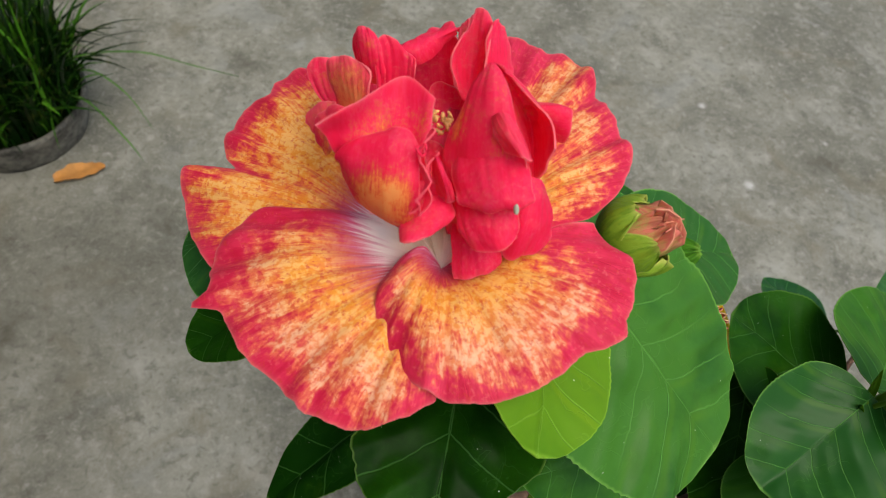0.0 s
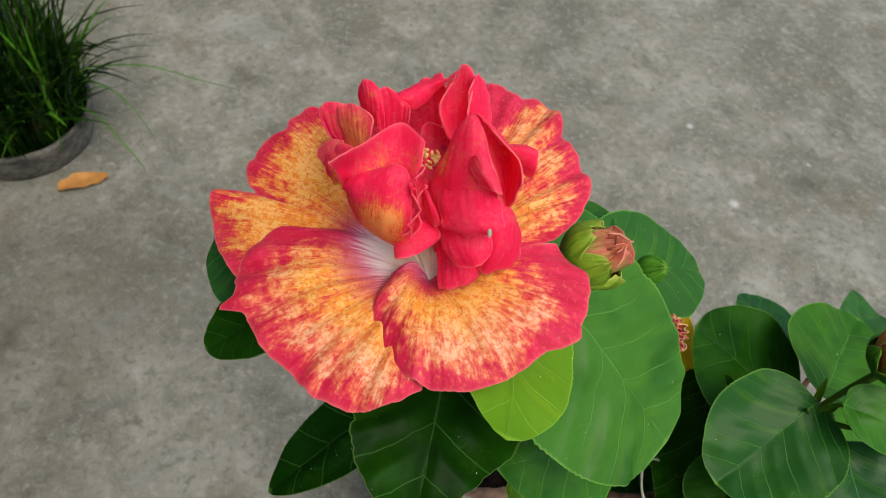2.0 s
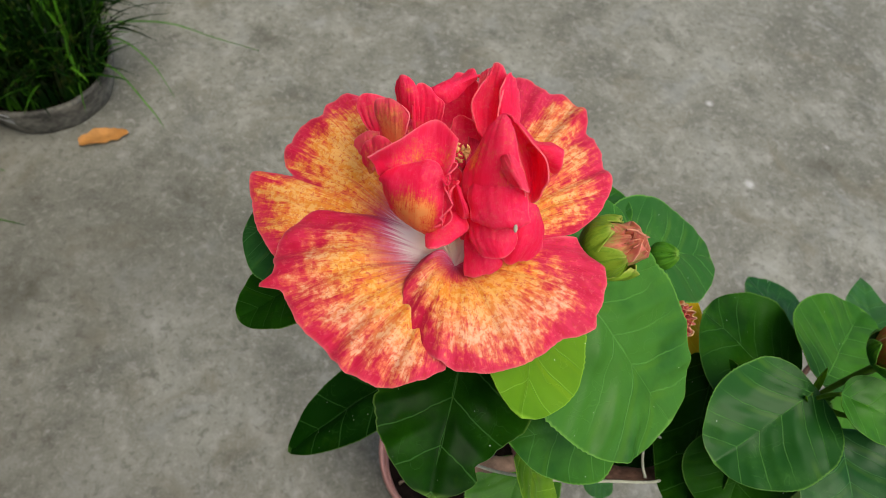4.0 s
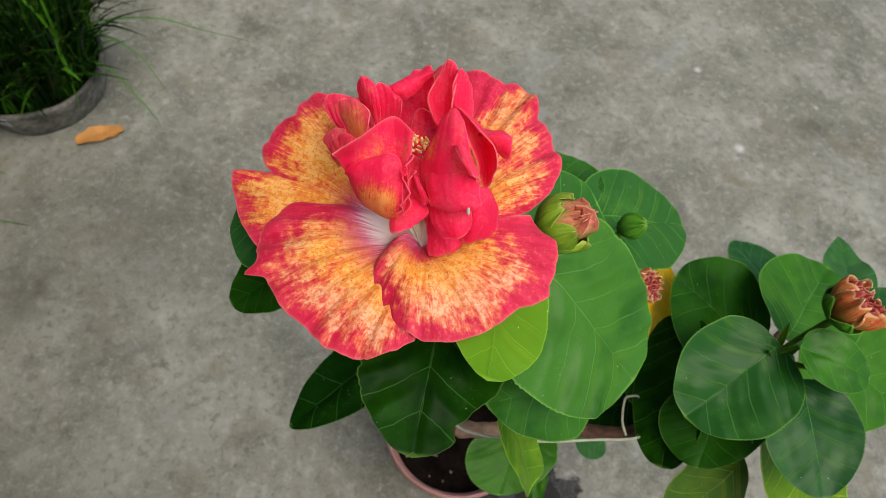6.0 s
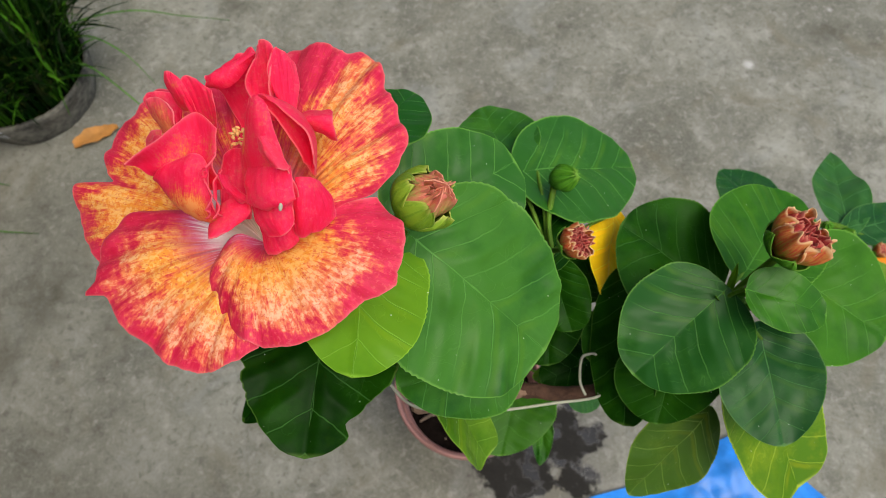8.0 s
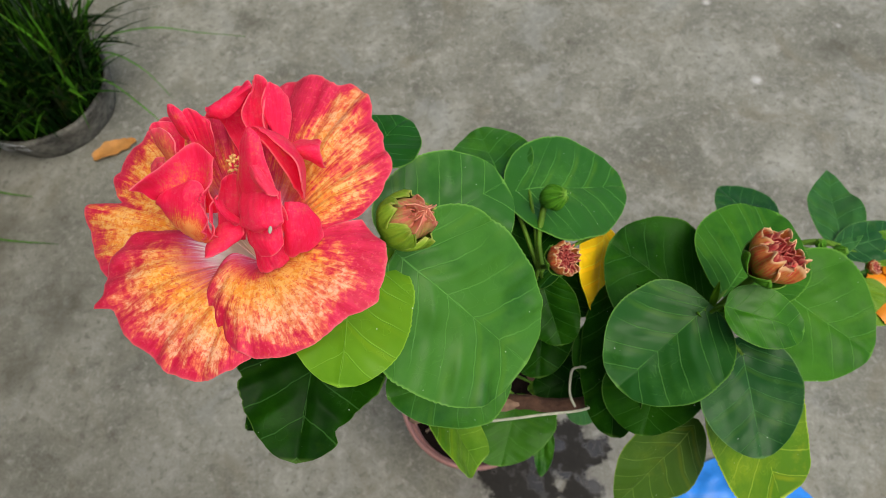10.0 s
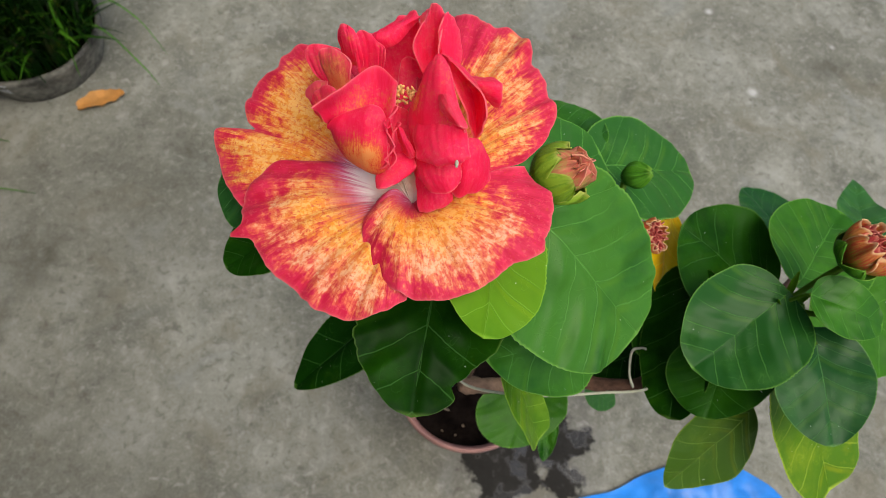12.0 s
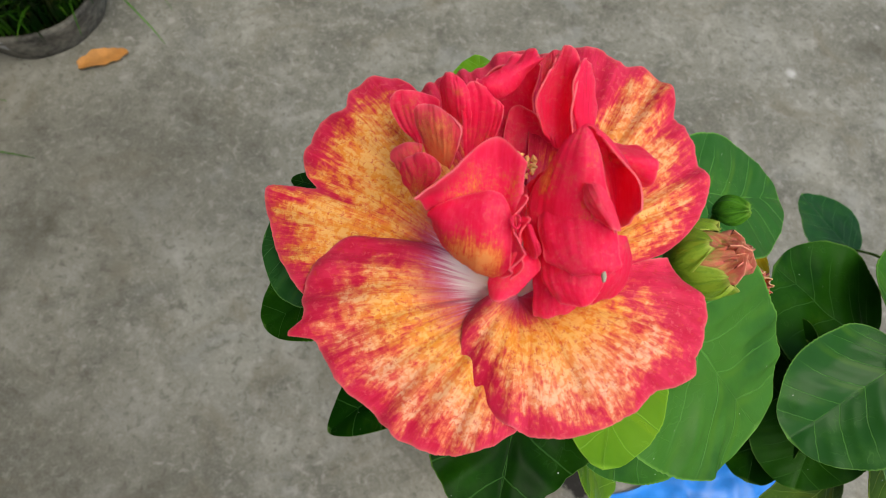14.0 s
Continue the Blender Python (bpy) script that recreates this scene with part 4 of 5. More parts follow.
petaloid((((10.0, 45.3, 34.2), (13.1, 41.3, 34.2), (16.9, 42.4, 32.2)), ((7.2, 51.5, 43.2), (12.1, 54.0, 39.2), (17.2, 56.4, 34.2)), ((8.8, 62.6, 46.2), (10.5, 63.0, 45.2), (14.7, 63.4, 38.2))), yellow=0.0, crumple=0.3)
petaloid((((-23.9, 37.4, 22.2), (-20.9, 37.8, 22.2), (-16.9, 38.2, 26.2)), ((-26.2, 41.9, 37.2), (-19.8, 42.5, 38.2), (-14.0, 41.4, 41.2)), ((-27.7, 48.3, 46.2), (-22.4, 48.3, 47.2), (-15.8, 46.5, 42.2))), yellow=0.1, even=0.3, crumple=0.3)
petaloid((((-31.1, 45.5, 30.2), (-27.8, 43.5, 32.2), (-23.1, 41.3, 34.2)), ((-33.6, 48.0, 39.2), (-29.3, 44.6, 44.2), (-24.4, 44.6, 42.2)), ((-34.4, 51.4, 44.2), (-31.3, 50.3, 48.2), (-27.3, 48.3, 48.2))), even=0.2, crumple=0.3)
petaloid((((-35.8, 32.8, 29.2), (-31.8, 28.5, 31.2), (-28.4, 26.1, 33.2)), ((-40.2, 38.3, 36.2), (-33.2, 32.3, 41.2), (-26.6, 29.5, 43.2)), ((-41.2, 42.5, 41.2), (-35.0, 40.6, 44.2), (-26.5, 33.5, 47.7))), yellow=0.3, even=0.8, crumple=0.2, pale=0.3)
petaloid((((-40.7, 43.6, 18.2), (-38.7, 43.0, 18.2), (-36.0, 44.2, 18.2)), ((-48.5, 50.1, 22.2), (-41.5, 50.1, 25.2), (-34.1, 51.1, 25.2)), ((-50.5, 53.7, 30.2), (-43.5, 55.3, 30.2), (-34.0, 55.4, 27.2))), yellow=0.0, even=0.1, crumple=0.2)
petaloid((((-44.4, 30.7, 20.2), (-41.8, 30.5, 22.2), (-39.0, 31.0, 25.2)), ((-46.8, 33.4, 21.2), (-42.4, 32.5, 26.2), (-37.8, 33.0, 29.2)), ((-48.6, 36.2, 21.2), (-44.3, 36.5, 27.2), (-37.3, 35.6, 31.2))), even=0.5, pale=0.4, crumple=0.3)
petaloid((((-13.8, 51.4, 7.2), (-6.7, 51.2, 7.2), (1.8, 53.9, 10.2)), ((-20.8, 62.2, 18.2), (-8.5, 65.4, 14.2), (-0.9, 65.8, 20.2)), ((-24.6, 63.0, 26.2), (-12.3, 68.7, 32.2), (-0.1, 72.1, 34.2))), yellow=0.0)
petaloid((((-22.7, 58.3, 29.2), (-11.6, 57.5, 31.2), (-1.7, 68.9, 33.2)), ((-22.2, 58.2, 33.2), (-13.5, 59.7, 37.2), (-1.5, 68.1, 37.2)), ((-19.3, 62.8, 30.2), (-9.6, 73.0, 35.2), (-0.8, 71.6, 35.2))), yellow=0.0, crumple=1.2)
petaloid((((-8.0, 37.5, 0.2), (0.3, 33.9, 0.2), (10.4, 39.7, 0.2)), ((-9.9, 51.2, 12.2), (-0.5, 51.2, 12.2), (11.2, 47.6, 14.2)), ((-9.6, 63.7, 18.2), (-1.2, 58.7, 20.2), (6.0, 45.0, 27.2))), yellow=0.0)
petaloid((((1.0, 9.2, 2.2), (6.8, 9.9, 2.2), (12.6, 10.5, 2.2)), ((-2.8, 21.4, 16.2), (2.3, 23.1, 18.2), (7.0, 19.2, 27.2)), ((-1.9, 33.0, 22.2), (0.9, 28.7, 34.2), (5.1, 32.5, 42.2))), yellow=0.3)
petaloid((((-6.4, 6.6, 42.2), (-5.2, 4.6, 44.2), (-4.1, 6.4, 40.2)), ((-5.4, 4.7, 36.2), (-2.6, -0.4, 41.2), (-0.6, 2.9, 35.2)), ((-3.7, 3.8, 28.2), (-0.4, 0.6, 30.2), (1.7, 6.4, 24.2))), yellow=0.0, crumple=0.3)
petaloid((((-40.0, 22.2, 20.2), (-38.7, 20.7, 22.2), (-37.2, 20.4, 25.2)), ((-43.7, 25.8, 24.2), (-38.0, 23.3, 31.2), (-32.0, 21.2, 35.2)), ((-44.5, 27.9, 25.2), (-39.6, 30.2, 32.2), (-32.0, 27.0, 37.2))), yellow=0.4, even=0.55, pale=0.1, crumple=0.3)
petaloid((((-1.2, 61.3, 32.2), (1.9, 61.7, 32.2), (4.5, 61.7, 34.2)), ((-1.4, 65.5, 36.2), (1.4, 65.0, 38.2), (4.1, 65.2, 39.2)), ((-0.8, 69.0, 38.2), (0.8, 69.0, 40.2), (3.7, 70.1, 41.2))), yellow=0.0, crumple=0.3, pale=0.25)
petaloid((((-11.2, 2.2, 23.2), (-7.0, 1.9, 29.2), (-1.9, 4.6, 27.2)), ((-13.1, -5.0, 25.2), (-6.1, -5.5, 28.7), (1.5, 0.5, 26.7)), ((-13.7, -13.2, 26.2), (-8.5, -13.1, 29.2), (-0.3, -5.1, 24.2))), yellow=0.0, crumple=0.35)
petaloid((((1.4, 3.5, 16.2), (8.7, 0.2, 19.2), (16.6, -0.9, 18.2)), ((2.6, -3.8, 11.2), (9.2, -5.5, 15.2), (17.4, -4.3, 14.2)), ((4.0, -9.5, 5.0), (10.6, -9.5, 8.2), (17.2, -5.5, 9.5))), yellow=0.1, crumple=0.3, blunt=0.15)
petaloid((((-15.9, 5.8, 10.2), (-10.1, 4.6, 10.2), (-2.8, 3.4, 12.2)), ((-14.6, 19.2, 20.2), (-10.2, 22.2, 16.2), (-2.3, 20.7, 18.2)), ((-14.1, 28.6, 24.2), (-9.1, 31.5, 22.2), (-2.3, 29.0, 23.2))), yellow=0.0, crumple=0.4)

# stamens between the inner petals
def stamen(x, y, z, n, spread):
    random.seed(5)
    for k in range(n):
        p = Vector((x + random.uniform(-1, 1) * spread, y + random.uniform(-1, 1) * spread, z + random.uniform(-0.3, 1) * spread))
        bm = bmesh.new()
        bmesh.ops.create_icosphere(bm, subdivisions=1, radius=0.0009, matrix=Matrix.Translation(p - CENTRE) @ Euler((k * 1.3, k * 0.7, k * 2.1)).to_matrix().to_4x4() @ Matrix.Diagonal((0.8, 1.7, 0.7, 1)))
        data = bpy.data.meshes.new("anther")
        bm.to_mesh(data)
        bm.free()
        link_mesh("anther", data, POLLEN, flower)


stamen(-0.0012, 0.0080, 1.0765, 34, 0.0034)


# ---- buds ----
def bud(label, place, way, size, opened, turns=0.0, shut=False):
    """A bud: folded petals in a cup of green sepals. way: where it points."""
    place, way = Vector(place), Vector(way).normalized()
    profile = [(0.0, -0.62), (0.22, -0.60), (0.40, -0.42), (0.50, -0.12), (0.40, 0.02), (0.22, 0.06), (0.0, 0.04)]
    if opened and opened < 0.8:
        profile = profile[:4] + [(0.46, 0.10), (0.32, 0.27), (0.0, 0.38)]
    profile = profile if not shut else profile[:4] + [(0.46, 0.15), (0.30, 0.34), (0.0, 0.42)]
    core = lathe_mesh("bud", [(r * size * (0.88 if not shut else 0.8), z * size) for r, z in profile], 24)
    ob = link_mesh("bud", core, SEPAL if shut else BUD_PINK if opened < 0.8 else BUD_RED, hibiscus_plant, label)
    ob.matrix_local = Matrix.Translation(place - ROOT) @ way.to_track_quat("Z", "Y").to_matrix().to_4x4() @ pose(0, 0, 0, 0, 0, turns)

    def lobe(name, angle, foot, belly, end, wide, material, point, frill, fold, edge=1.0):
        """foot, belly, end: (radius, height) along its middle; point: 1 for a pointed end, 0 for a broad one;
        fold: how far its middle stands out as a keel."""
        salt = angle * 5 + size * 900

        def at(a, b):
            u = 2 * a - 1
            r = foot[0] * (1 - b) ** 2 + belly[0] * 2 * b * (1 - b) + end[0] * b * b
            z = foot[1] * (1 - b) ** 2 + belly[1] * 2 * b * (1 - b) + end[1] * b * b
            broad = math.sin(math.pi * min(0.5, 0.14 + 0.55 * b))
            taper = max(0.0, 1 - b ** 2.2) ** 0.75 * point + (1 - 0.25 * b ** 4) * (1 - point)
            w = wide * broad * taper
            z -= 0.16 * (1 - point) * u * u * b * b
            r += fold * (0.5 - abs(u)) * broad * b + 0.04 * noise.noise(Vector((u * 1.6, b * 2.2, salt)))
            r += frill * b ** 3 * (0.10 * math.sin(u * 7 + salt) + 0.06 * math.sin(u * 15 + 2 * salt))
            z += frill * b ** 3 * 0.10 * math.sin(u * 9 + 3 * salt)
            an = angle + u * w / max(0.22, r)
            return (r * math.cos(an) * size, r * math.sin(an) * size, z * size)

        data = grid_mesh(name, 22, 18, at, [("pale", lambda a, b: edge * max(b ** 10, abs(2 * a - 1) ** 12))])
        return link_mesh(name, data, material, ob, "", 0.0005)

    turn = 2 * math.pi
    if shut:
        for k in range(8):
            lobe("sepal", k * turn / 8, (0.18, -0.60), (0.80, -0.06), (0.03, 0.62), 0.24, SEPAL, 0.9, 0.0, 0.34)
        return ob
    for k in range(5):
        if opened < 0.8:
            lobe("sepal", k * turn / 5, (0.16, -0.62), (0.90, -0.22), (0.50 + 0.08 * (k % 2), 0.36 + 0.08 * (k % 3)), 0.70, YOUNG_SEPAL, 0.85, 0.3, 0.14, 0.8)
        else:
            lobe("sepal", k * turn / 5, (0.16, -0.62), (0.72, -0.42), (0.66, -0.06), 0.40, SEPAL, 0.9, 0.2, 0.0)
    if opened < 0.8:
        for k in range(5):
            lobe("petal", k * turn / 5 + 0.63, (0.26, -0.4), (0.74, 0.10), (0.03 + 0.16 * (k % 2), 0.52 + 0.09 * (k % 3)), 0.60, BUD_PINK, 0.40, 1.4, 0.26, 0.45)
        for k in range(5):
            lobe("petal", k * turn / 5 + 0.1, (0.10, -0.1), (0.50, 0.16), (0.09 * (k % 3) - 0.02, 0.60 + 0.07 * (k % 2)), 0.36, BUD_PINK, 0.25, 1.8, 0.34, 0.55)
    else:
        for k in range(5):
            lobe("petal", k * turn / 5 + 0.63, (0.24, -0.5), (0.78 + 0.05 * (k % 2), -0.05), (0.58 + 0.08 * (k % 2), 0.44 + 0.05 * (k % 3)), 0.56, BUD_PEACH, 0.12, 0.9, 0.12)
        for k in range(5):
            lobe("petal", k * turn / 5 + 0.2, (0.14, -0.2), (0.56, 0.02), (0.46, 0.42 + 0.05 * (k % 2)), 0.42, BUD_RED, 0.15, 1.2, 0.1)
        for k in range(4):
            lobe("petal", k * turn / 4 + 0.5, (0.06, -0.2), (0.30, 0.02), (0.22, 0.30 + 0.05 * (k % 2)), 0.24, BUD_RED, 0.2, 1.2, 0.15, 0.6)
    return ob


bud("half-open pink and orange hibiscus bud in green sepals", (0.0695, -0.003, 1.043), (0.66, -0.05, 0.74), 0.0215, 0.45, 20)
bud("small closed round green hibiscus bud", (0.158, 0.102, 0.890), (0.62, -0.20, 0.65), 0.0185, 0.0, shut=True)
bud("small half-open reddish hibiscus bud", (0.159, 0.046, 0.902), (0.55, -0.25, 0.70), 0.0165, 0.9)
bud("opening red hibiscus bud with crinkled petal edges", (0.284, 0.029, 0.932), (0.46, 0.12, 0.80), 0.0255, 1.0)
bud("small closed green hibiscus bud on the side shoot", (0.461, 0.153, 0.694), (0.4, -0.2, 0.8), 0.013, 0.0, shut=True)
bud("small closed green hibiscus bud on the side shoot", (0.447, 0.164, 0.690), (-0.3, 0.3, 0.8), 0.010, 0.0, shut=True)
bud("tiny reddish hibiscus bud on the side shoot", (0.495, 0.141, 0.682), (0.5, -0.2, 0.8), 0.010, 0.9)
bud("tiny closed green hibiscus bud at the shoot tip", (0.266, 0.012, 0.878), (0.5, -0.2, 0.8), 0.008, 0.0, shut=True)
stem("bud_stalk", [(0.15, 0.06, 0.86), (0.148, 0.080, 0.868), (0.152, 0.102, 0.880)], [0.0018, 0.0019, 0.0026], STALK, sides=8, knots=0)
stem("bud_stalk", [(0.15, 0.06, 0.86), (0.154, 0.052, 0.878), (0.161, 0.047, 0.893)], [0.002, 0.002, 0.0025], STALK, sides=8, knots=0)
stem("bud_stalk", [(0.262, 0.018, 0.862), (0.272, 0.024, 0.89), (0.281, 0.027, 0.915)], [0.002, 0.002, 0.003], STALK, sides=8, knots=0)
stem("bud_stalk", [(0.035, 0.0, 0.93), (0.05, 0.0, 1.0), (0.062, -0.003, 1.036)], [0.002, 0.002, 0.003], STALK, sides=8, knots=0)

# ---- cord tied between the branches ----
cord = link_mesh("cord", tube_mesh("cord", [(0.03, -0.02, 0.80), (0.05, -0.035, 0.79), (0.10, -0.038, 0.788), (0.15, -0.033, 0.790), (0.19, -0.026, 0.792), (0.20, 0.0, 0.80)], [0.0011] * 6, 8, 0.15), CORD)
tagged(cord, "thin pale cord tied between the hibiscus branches", "cord")


link_mesh("cord_loop", tube_mesh("cord_loop", [(0.176, -0.027, 0.791), (0.172, -0.018, 0.797), (0.174, -0.002, 0.800), (0.179, 0.001, 0.802), (0.186, 0.000, 0.801), (0.189, -0.012, 0.795)], [0.0010] * 6, 8, 0.15), CORD, cord)


# ---- litter on the soil of the pot ----
twig = link_mesh("twig", tube_mesh("twig", [(0.008, 0.088, 0.160), (0.024, 0.097, 0.163), (0.042, 0.102, 0.161), (0.060, 0.114, 0.163)], [0.0022, 0.0030, 0.0026, 0.0018], 8, 0.4), TWIG)
link_mesh("fork", tube_mesh("fork", [(0.044, 0.103, 0.161), (0.051, 0.096, 0.162), (0.060, 0.093, 0.160)], [0.0024, 0.0022, 0.0014], 8, 0.4), TWIG, twig)
tagged(twig, "short pale forked dry twig lying on dark soil", "twig")
for x, y, r in ((0.084, 0.070, 0.0024), (0.072, 0.054, 0.0018), (0.050, 0.060, 0.0018)):
    bm = bmesh.new()
    bmesh.ops.create_icosphere(bm, subdivisions=2, radius=r)
    for v in bm.verts:
        v.co *= 1 + 0.3 * noise.noise(v.co * 300 + Vector((x * 90, y * 70, 0)))
        v.co.z *= 0.7
    data = bpy.data.meshes.new("pebble")
    bm.to_mesh(data)
    bm.free()
    pebble = link_mesh("pebble", data, TWIG)
    pebble.location = (x, y, 0.157 + r * 0.3)
    tagged(pebble, "tiny pale pebble lying on dark pot soil", "pebble", group="pebbles on the soil")


# ---- grass pots, grass and litter ----
def grass_pot(x, y, r, h, label, white):
    pot = new("grass_pot")
    pot.location = (x, y, 0)
    tagged(pot, label, "grass pot")
    wall = [(0.0, 0.004), (r * 0.82, 0.0), (r * 0.85, 0.01), (r * 0.93, h * 0.5), (r, h - 0.012), (r * 1.0, h), (r * 0.95, h), (r * 0.94, h - 0.02)]
    link_mesh("wall", lathe_mesh("wall", wall, 48, 0.05, x), GREY_POT, pot)
    link_mesh("soil", lathe_mesh("soil", [(0.0, h - 0.03), (r * 0.5, h - 0.025), (r * 0.96, h - 0.03)], 40, 0.05, x), SOIL, pot)
    if white:
        a0, a1 = white
        strip = grid_mesh("film", 24, 6, lambda a, b: ((r * (0.955 + 0.075 * b + 0.01 * math.sin(b * 9 + a * 4))) * math.cos(radians(a0 + (a1 - a0) * a)),
                          (r * (0.955 + 0.075 * b + 0.01 * math.sin(b * 9 + a * 4))) * math.sin(radians(a0 + (a1 - a0) * a)), h * (0.55 + 0.48 * b) + 0.004 * math.sin(a * 11)))
        link_mesh("film", strip, WHITE_FILM, pot, "dusty white plastic film", 0.002)
    return pot


pot_a = grass_pot(-0.955, 0.915, 0.168, 0.096, "weathered grey pot full of tall grass", (225, 275))
pot_b = grass_pot(-1.262, 0.800, 0.165, 0.11, "grey pot with a white rim full of grass", (-40, 60))


def grass(x, y, z, r, n, seed, label):
    """A clump of long arching blades."""
    random.seed(seed)
    verts, faces = [], []
    for k in range(n):
        an, d = random.uniform(0, 2 * math.pi), r * math.sqrt(random.random())
        bx, by = x + d * math.cos(an), y + d * math.sin(an)
        lean = an + random.gauss(0, 1.5)
        tall = random.uniform(0.12, 0.37)
        out = random.uniform(0.1, 0.75) * (0.35 + 0.65 * d / r) * tall
        w = random.uniform(0.0022, 0.0066)
        start = len(verts)
        for i in range(7):
            t = i / 6
            px = bx + out * t ** 1.7 * math.cos(lean)
            py = by + out * t ** 1.7 * math.sin(lean)
            pz = z + tall * (t - 0.55 * t * t * min(1.3, out / tall * 1.6))
            ww = w * (1 - t ** 2.5) + 0.0002
            sx, sy = -math.sin(lean) * ww, math.cos(lean) * ww
            verts += [(px - sx, py - sy, pz), (px, py, pz - ww * 0.5), (px + sx, py + sy, pz)]
        for i in range(6):
            q = start + 3 * i
            faces += [(q, q + 1, q + 4, q + 3), (q + 1, q + 2, q + 5, q + 4)]
    data = bpy.data.meshes.new("grass")
    data.from_pydata(verts, [], faces)
    data.update()
    return tagged(link_mesh("grass", data, BLADE), label, "grass", kind="stuff")


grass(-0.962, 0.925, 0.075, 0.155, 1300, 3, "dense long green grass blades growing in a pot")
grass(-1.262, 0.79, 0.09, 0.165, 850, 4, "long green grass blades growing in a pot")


def fallen_leaf(x, y, turn, length, wide, material, label):
    def at(a, b):
        u = 2 * a - 1
        w = wide * math.sin(math.pi * min(1, 0.08 + 0.9 * b)) ** 0.7 * (1 + 0.45 * noise.noise(Vector((b * 7, u * 2, 3))))
        px, py = (b - 0.5) * length, u * w + 0.25 * wide * math.sin(b * 3.1)
        return (px, py, 0.004 + 0.006 * u * u + 0.004 * math.sin(b * 5) ** 2 + 0.003 * noise.noise(Vector((px * 40, py * 40, 0))))

    data = grid_mesh("fallen_leaf", 12, 24, at, [("rim", lambda a, b: abs(2 * a - 1))], lambda a, b: (2 * a, b))
    ob = link_mesh("fallen_leaf", data, material, thick=0.001)
    ob.matrix_world = pose(x, y, 0.001, 0, 0, turn)
    return tagged(ob, label, "fallen leaf")


fallen_leaf(-0.778, 0.790, 26, 0.108, 0.022, DRY, "dry orange fallen leaf on the concrete")

# ---- blue plastic sheet ----
def sheet_at(a, b):
    x, y = 0.575 - 0.40 * a + 0.30 * b, 0.096 - 0.172 * a - 0.245 * b
    x += 0.010 * noise.noise(Vector((a * 5, b * 5, 8)))
    y += 0.012 * noise.noise(Vector((a * 5, b * 5, 2)))
    inner = min(1, 8 * min(a, b, 1 - a, 1 - b) + 0.15)
    z = 0.008 + inner * (0.020 * abs(noise.noise(Vector((x * 8, y * 8, 4)))) + 0.010 * abs(noise.noise(Vector((x * 19, y * 15, 1)))) + 0.003 * noise.noise(Vector((x * 50, y * 50, 6))))
    return (x, y, max(0.003, z))


blue_sheet = link_mesh("plastic_sheet", grid_mesh("plastic_sheet", 80, 60, sheet_at), BLUE, thick=0.001)
tagged(blue_sheet, "crumpled bright blue plastic sheet lying on the concrete", "plastic sheet")


def ground_blade(pot, points, label):
    """A long grass blade bent down to the concrete."""
    P = [Vector(p) - pot.location for p in points]

    def at(a, b):
        k = min(int(b * (len(P) - 1)), len(P) - 2)
        t = b * (len(P) - 1) - k
        q0, q1, q2, q3 = P[max(k - 1, 0)], P[k], P[k + 1], P[min(k + 2, len(P) - 1)]
        p = 0.5 * (2 * q1 + (q2 - q0) * t + (2 * q0 - 5 * q1 + 4 * q2 - q3) * t * t + (3 * q1 - q0 - 3 * q2 + q3) * t ** 3)
        way = (q2 - q1).normalized()
        s = Vector((-way.y, way.x, 0)) * 0.0034 * (1 - b ** 3)
        return p + s * (2 * a - 1) + Vector((0, 0, 0.002 * (2 * a - 1) ** 2))

    return link_mesh("blade", grid_mesh("blade", 2, 24, at), LONG_BLADE, pot, label, 0.0005)


ground_blade(pot_b, [(-1.20, 0.74, 0.12), (-1.14, 0.70, 0.03), (-1.03, 0.672, 0.012), (-0.945, 0.660, 0.006)], "long grass blade lying on the concrete")
ground_blade(pot_b, [(-1.24, 0.68, 0.12), (-1.13, 0.58, 0.05), (-1.00, 0.548, 0.012), (-0.847, 0.534, 0.006)], "long grass blade arching down onto the concrete")
ground_blade(pot_a, [(-1.00, 0.80, 0.10), (-0.985, 0.755, 0.12), (-1.015, 0.678, 0.05), (-1.065, 0.605, 0.006)], "grass blade bent over the pot edge")
ground_blade(pot_a, [(-0.86, 0.96, 0.12), (-0.80, 0.995, 0.16), (-0.69, 1.055, 0.135), (-0.60, 1.10, 0.07), (-0.51, 1.145, 0.008)], "long thin grass blade arching over the concrete")
ground_blade(pot_a, [(-0.85, 0.95, 0.12), (-0.77, 0.965, 0.15), (-0.70, 0.955, 0.10), (-0.655, 0.93, 0.02)], "thin grass blade arching over the concrete")
ground_blade(pot_a, [(-0.84, 0.92, 0.12), (-0.76, 0.90, 0.12), (-0.69, 0.868, 0.05), (-0.655, 0.845, 0.008)], "thin grass blade arching over the concrete")


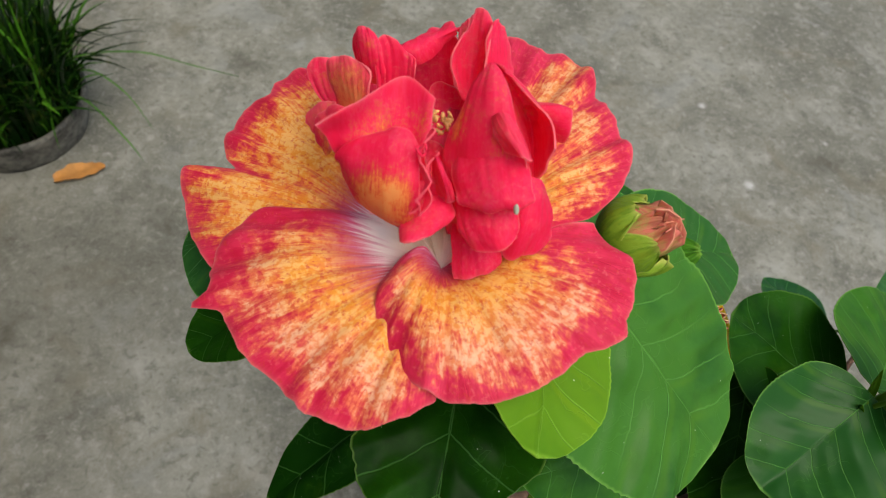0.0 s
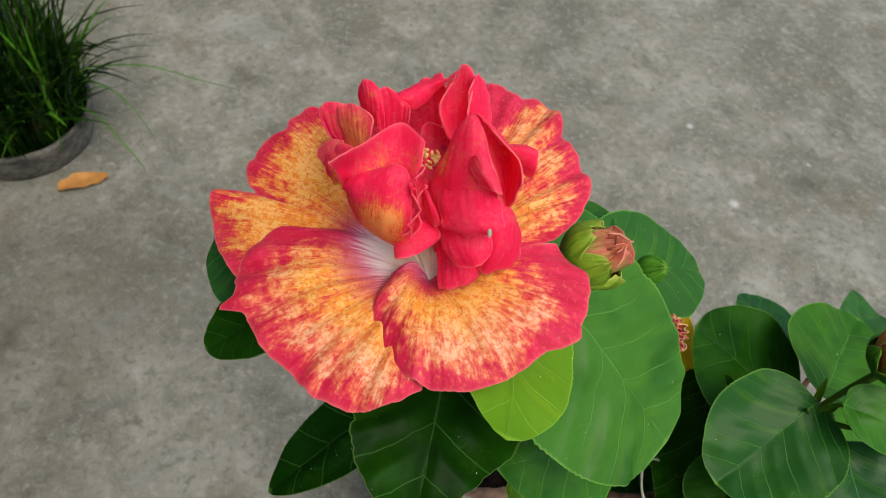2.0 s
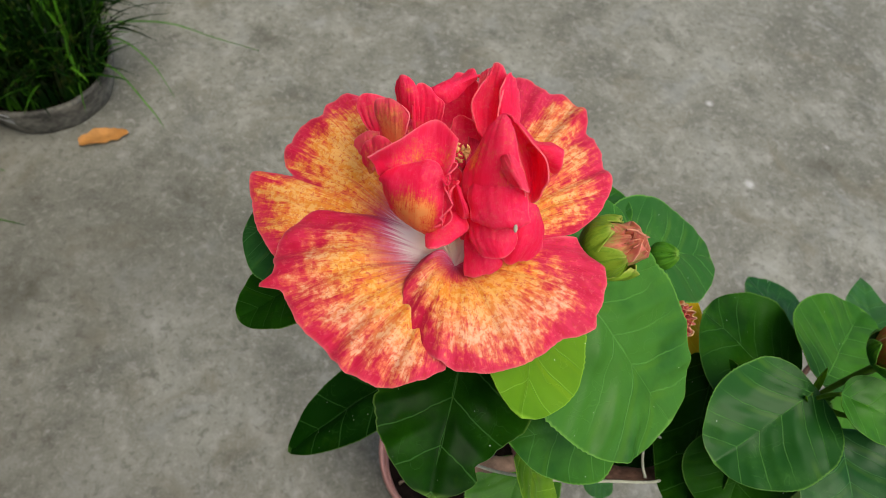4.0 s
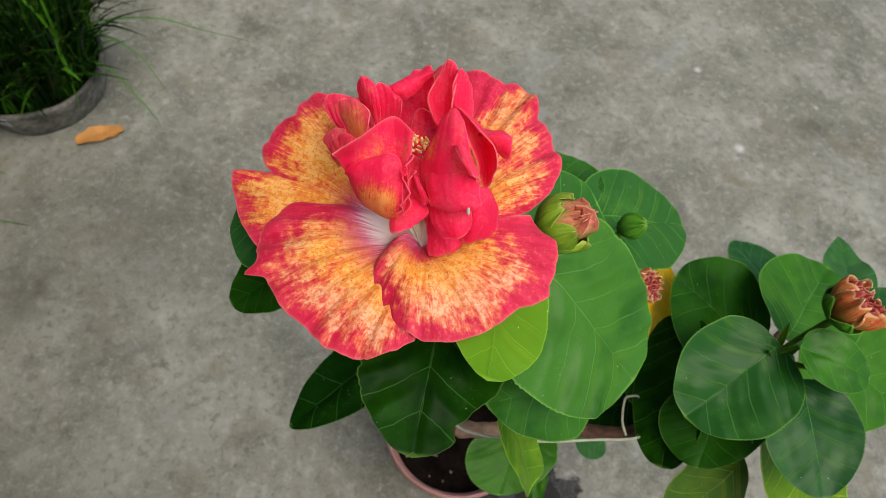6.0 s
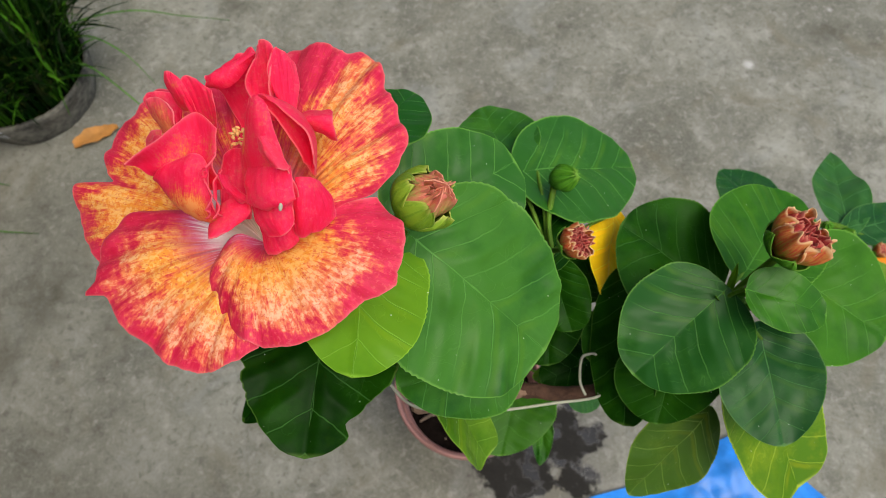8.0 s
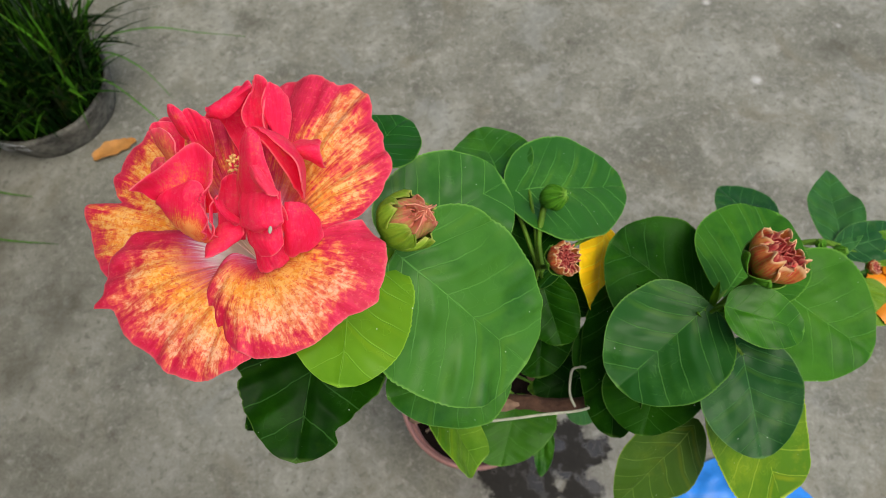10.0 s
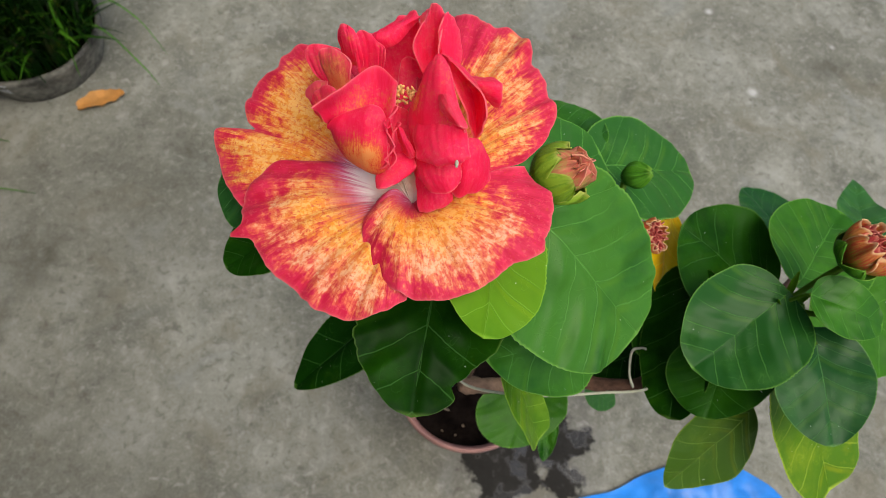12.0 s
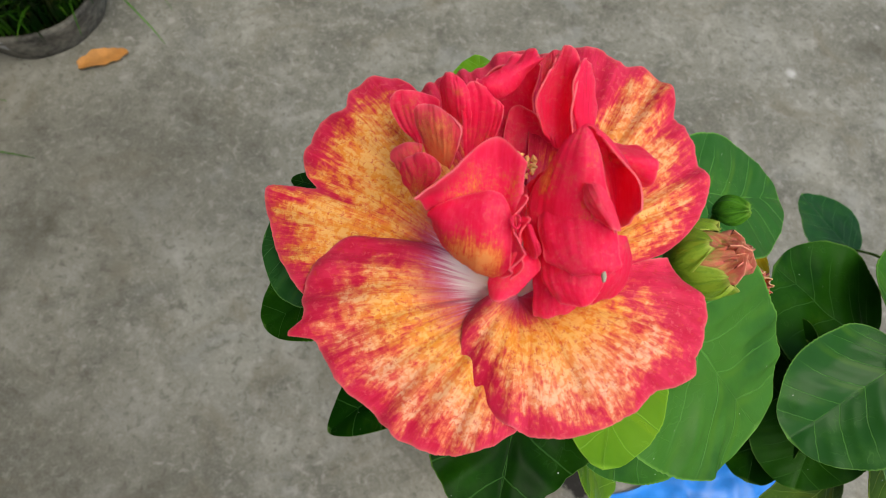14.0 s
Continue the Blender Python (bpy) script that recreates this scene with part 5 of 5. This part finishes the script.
# ---- orange bloom behind the right-hand shoot ----
def orange_bloom(centre, size):
    core = link_mesh("orange_flower", lathe_mesh("orange_flower", [(0.0, -0.02), (0.004, -0.018), (0.006, -0.004), (0.0, 0.0)], 14), SEPAL, hibiscus_plant, "bright orange hibiscus bloom")
    core.location = Vector(centre) - ROOT
    for k in range(5):
        a0 = k * 72 + 10

        def at(a, b):
            an = radians(a0 + (a - 0.5) * 96)
            r = size * b * (1 - 0.25 * (2 * a - 1) ** 4)
            return (r * math.cos(an), r * math.sin(an), 0.25 * size * math.sin(b * 2.4) + 0.05 * size * b * math.sin(a * 14 + k) + 0.003 * (k % 2))

        link_mesh("petal", grid_mesh("petal", 20, 14, at), ORANGE, core, thick=0.0006)


orange_bloom((0.535, 0.116, 0.655), 0.044)
stem("branch", [(0.42, 0.17, 0.68), (0.50, 0.135, 0.635), (0.535, 0.116, 0.640)], [0.0025, 0.002, 0.002], STALK)


# a tiny pale speck of fluff on a petal
bm = bmesh.new()
bmesh.ops.create_icosphere(bm, subdivisions=2, radius=0.0011, matrix=Matrix.Translation(Vector((0.0215, -0.0310, 1.0875)) - CENTRE) @ Matrix.Diagonal((0.7, 1.7, 0.8, 1)))
data = bpy.data.meshes.new("fluff")
bm.to_mesh(data)
bm.free()
link_mesh("fluff", data, CORD, flower, "tiny white speck")

# young leaflets at the shoot tip
for k in range(6):
    an = k * 1.05 + 0.3

    def tiny(a, b):
        u = 2 * a - 1
        w = 0.0026 * math.sin(math.pi * min(1, 0.12 + 0.88 * b))
        r = 0.003 + (0.012 + 0.004 * (k % 3)) * b
        x, y = r * math.cos(an) - u * w * math.sin(an), r * math.sin(an) + u * w * math.cos(an)
        return Vector((0.262 + x, 0.016 + y, 0.868 + 0.010 * b * (1 + k % 2) + 0.002 * u * u)) - ROOT

    link_mesh("leaflet", grid_mesh("leaflet", 6, 10, tiny, [("rim", lambda a, b: 0.5)], lambda a, b: (2 * a, b)), LEAF_SKINS[2], hibiscus_plant, "tiny pale green young leaf", 0.0004)

# a thin curled lip beside the pocket of the inner petal
loop = [Vector((-0.0054, -0.0211, 1.0962)) - CENTRE + Vector((0.0013 * math.cos(a), 0.0019 * math.sin(a), 0.0006 * math.sin(2 * a))) for a in (k * 0.75 for k in range(9))]
link_mesh("petal_curl", tube_mesh("petal_curl", loop, [0.00035] * len(loop), 8, 0.0), INNER, flower)
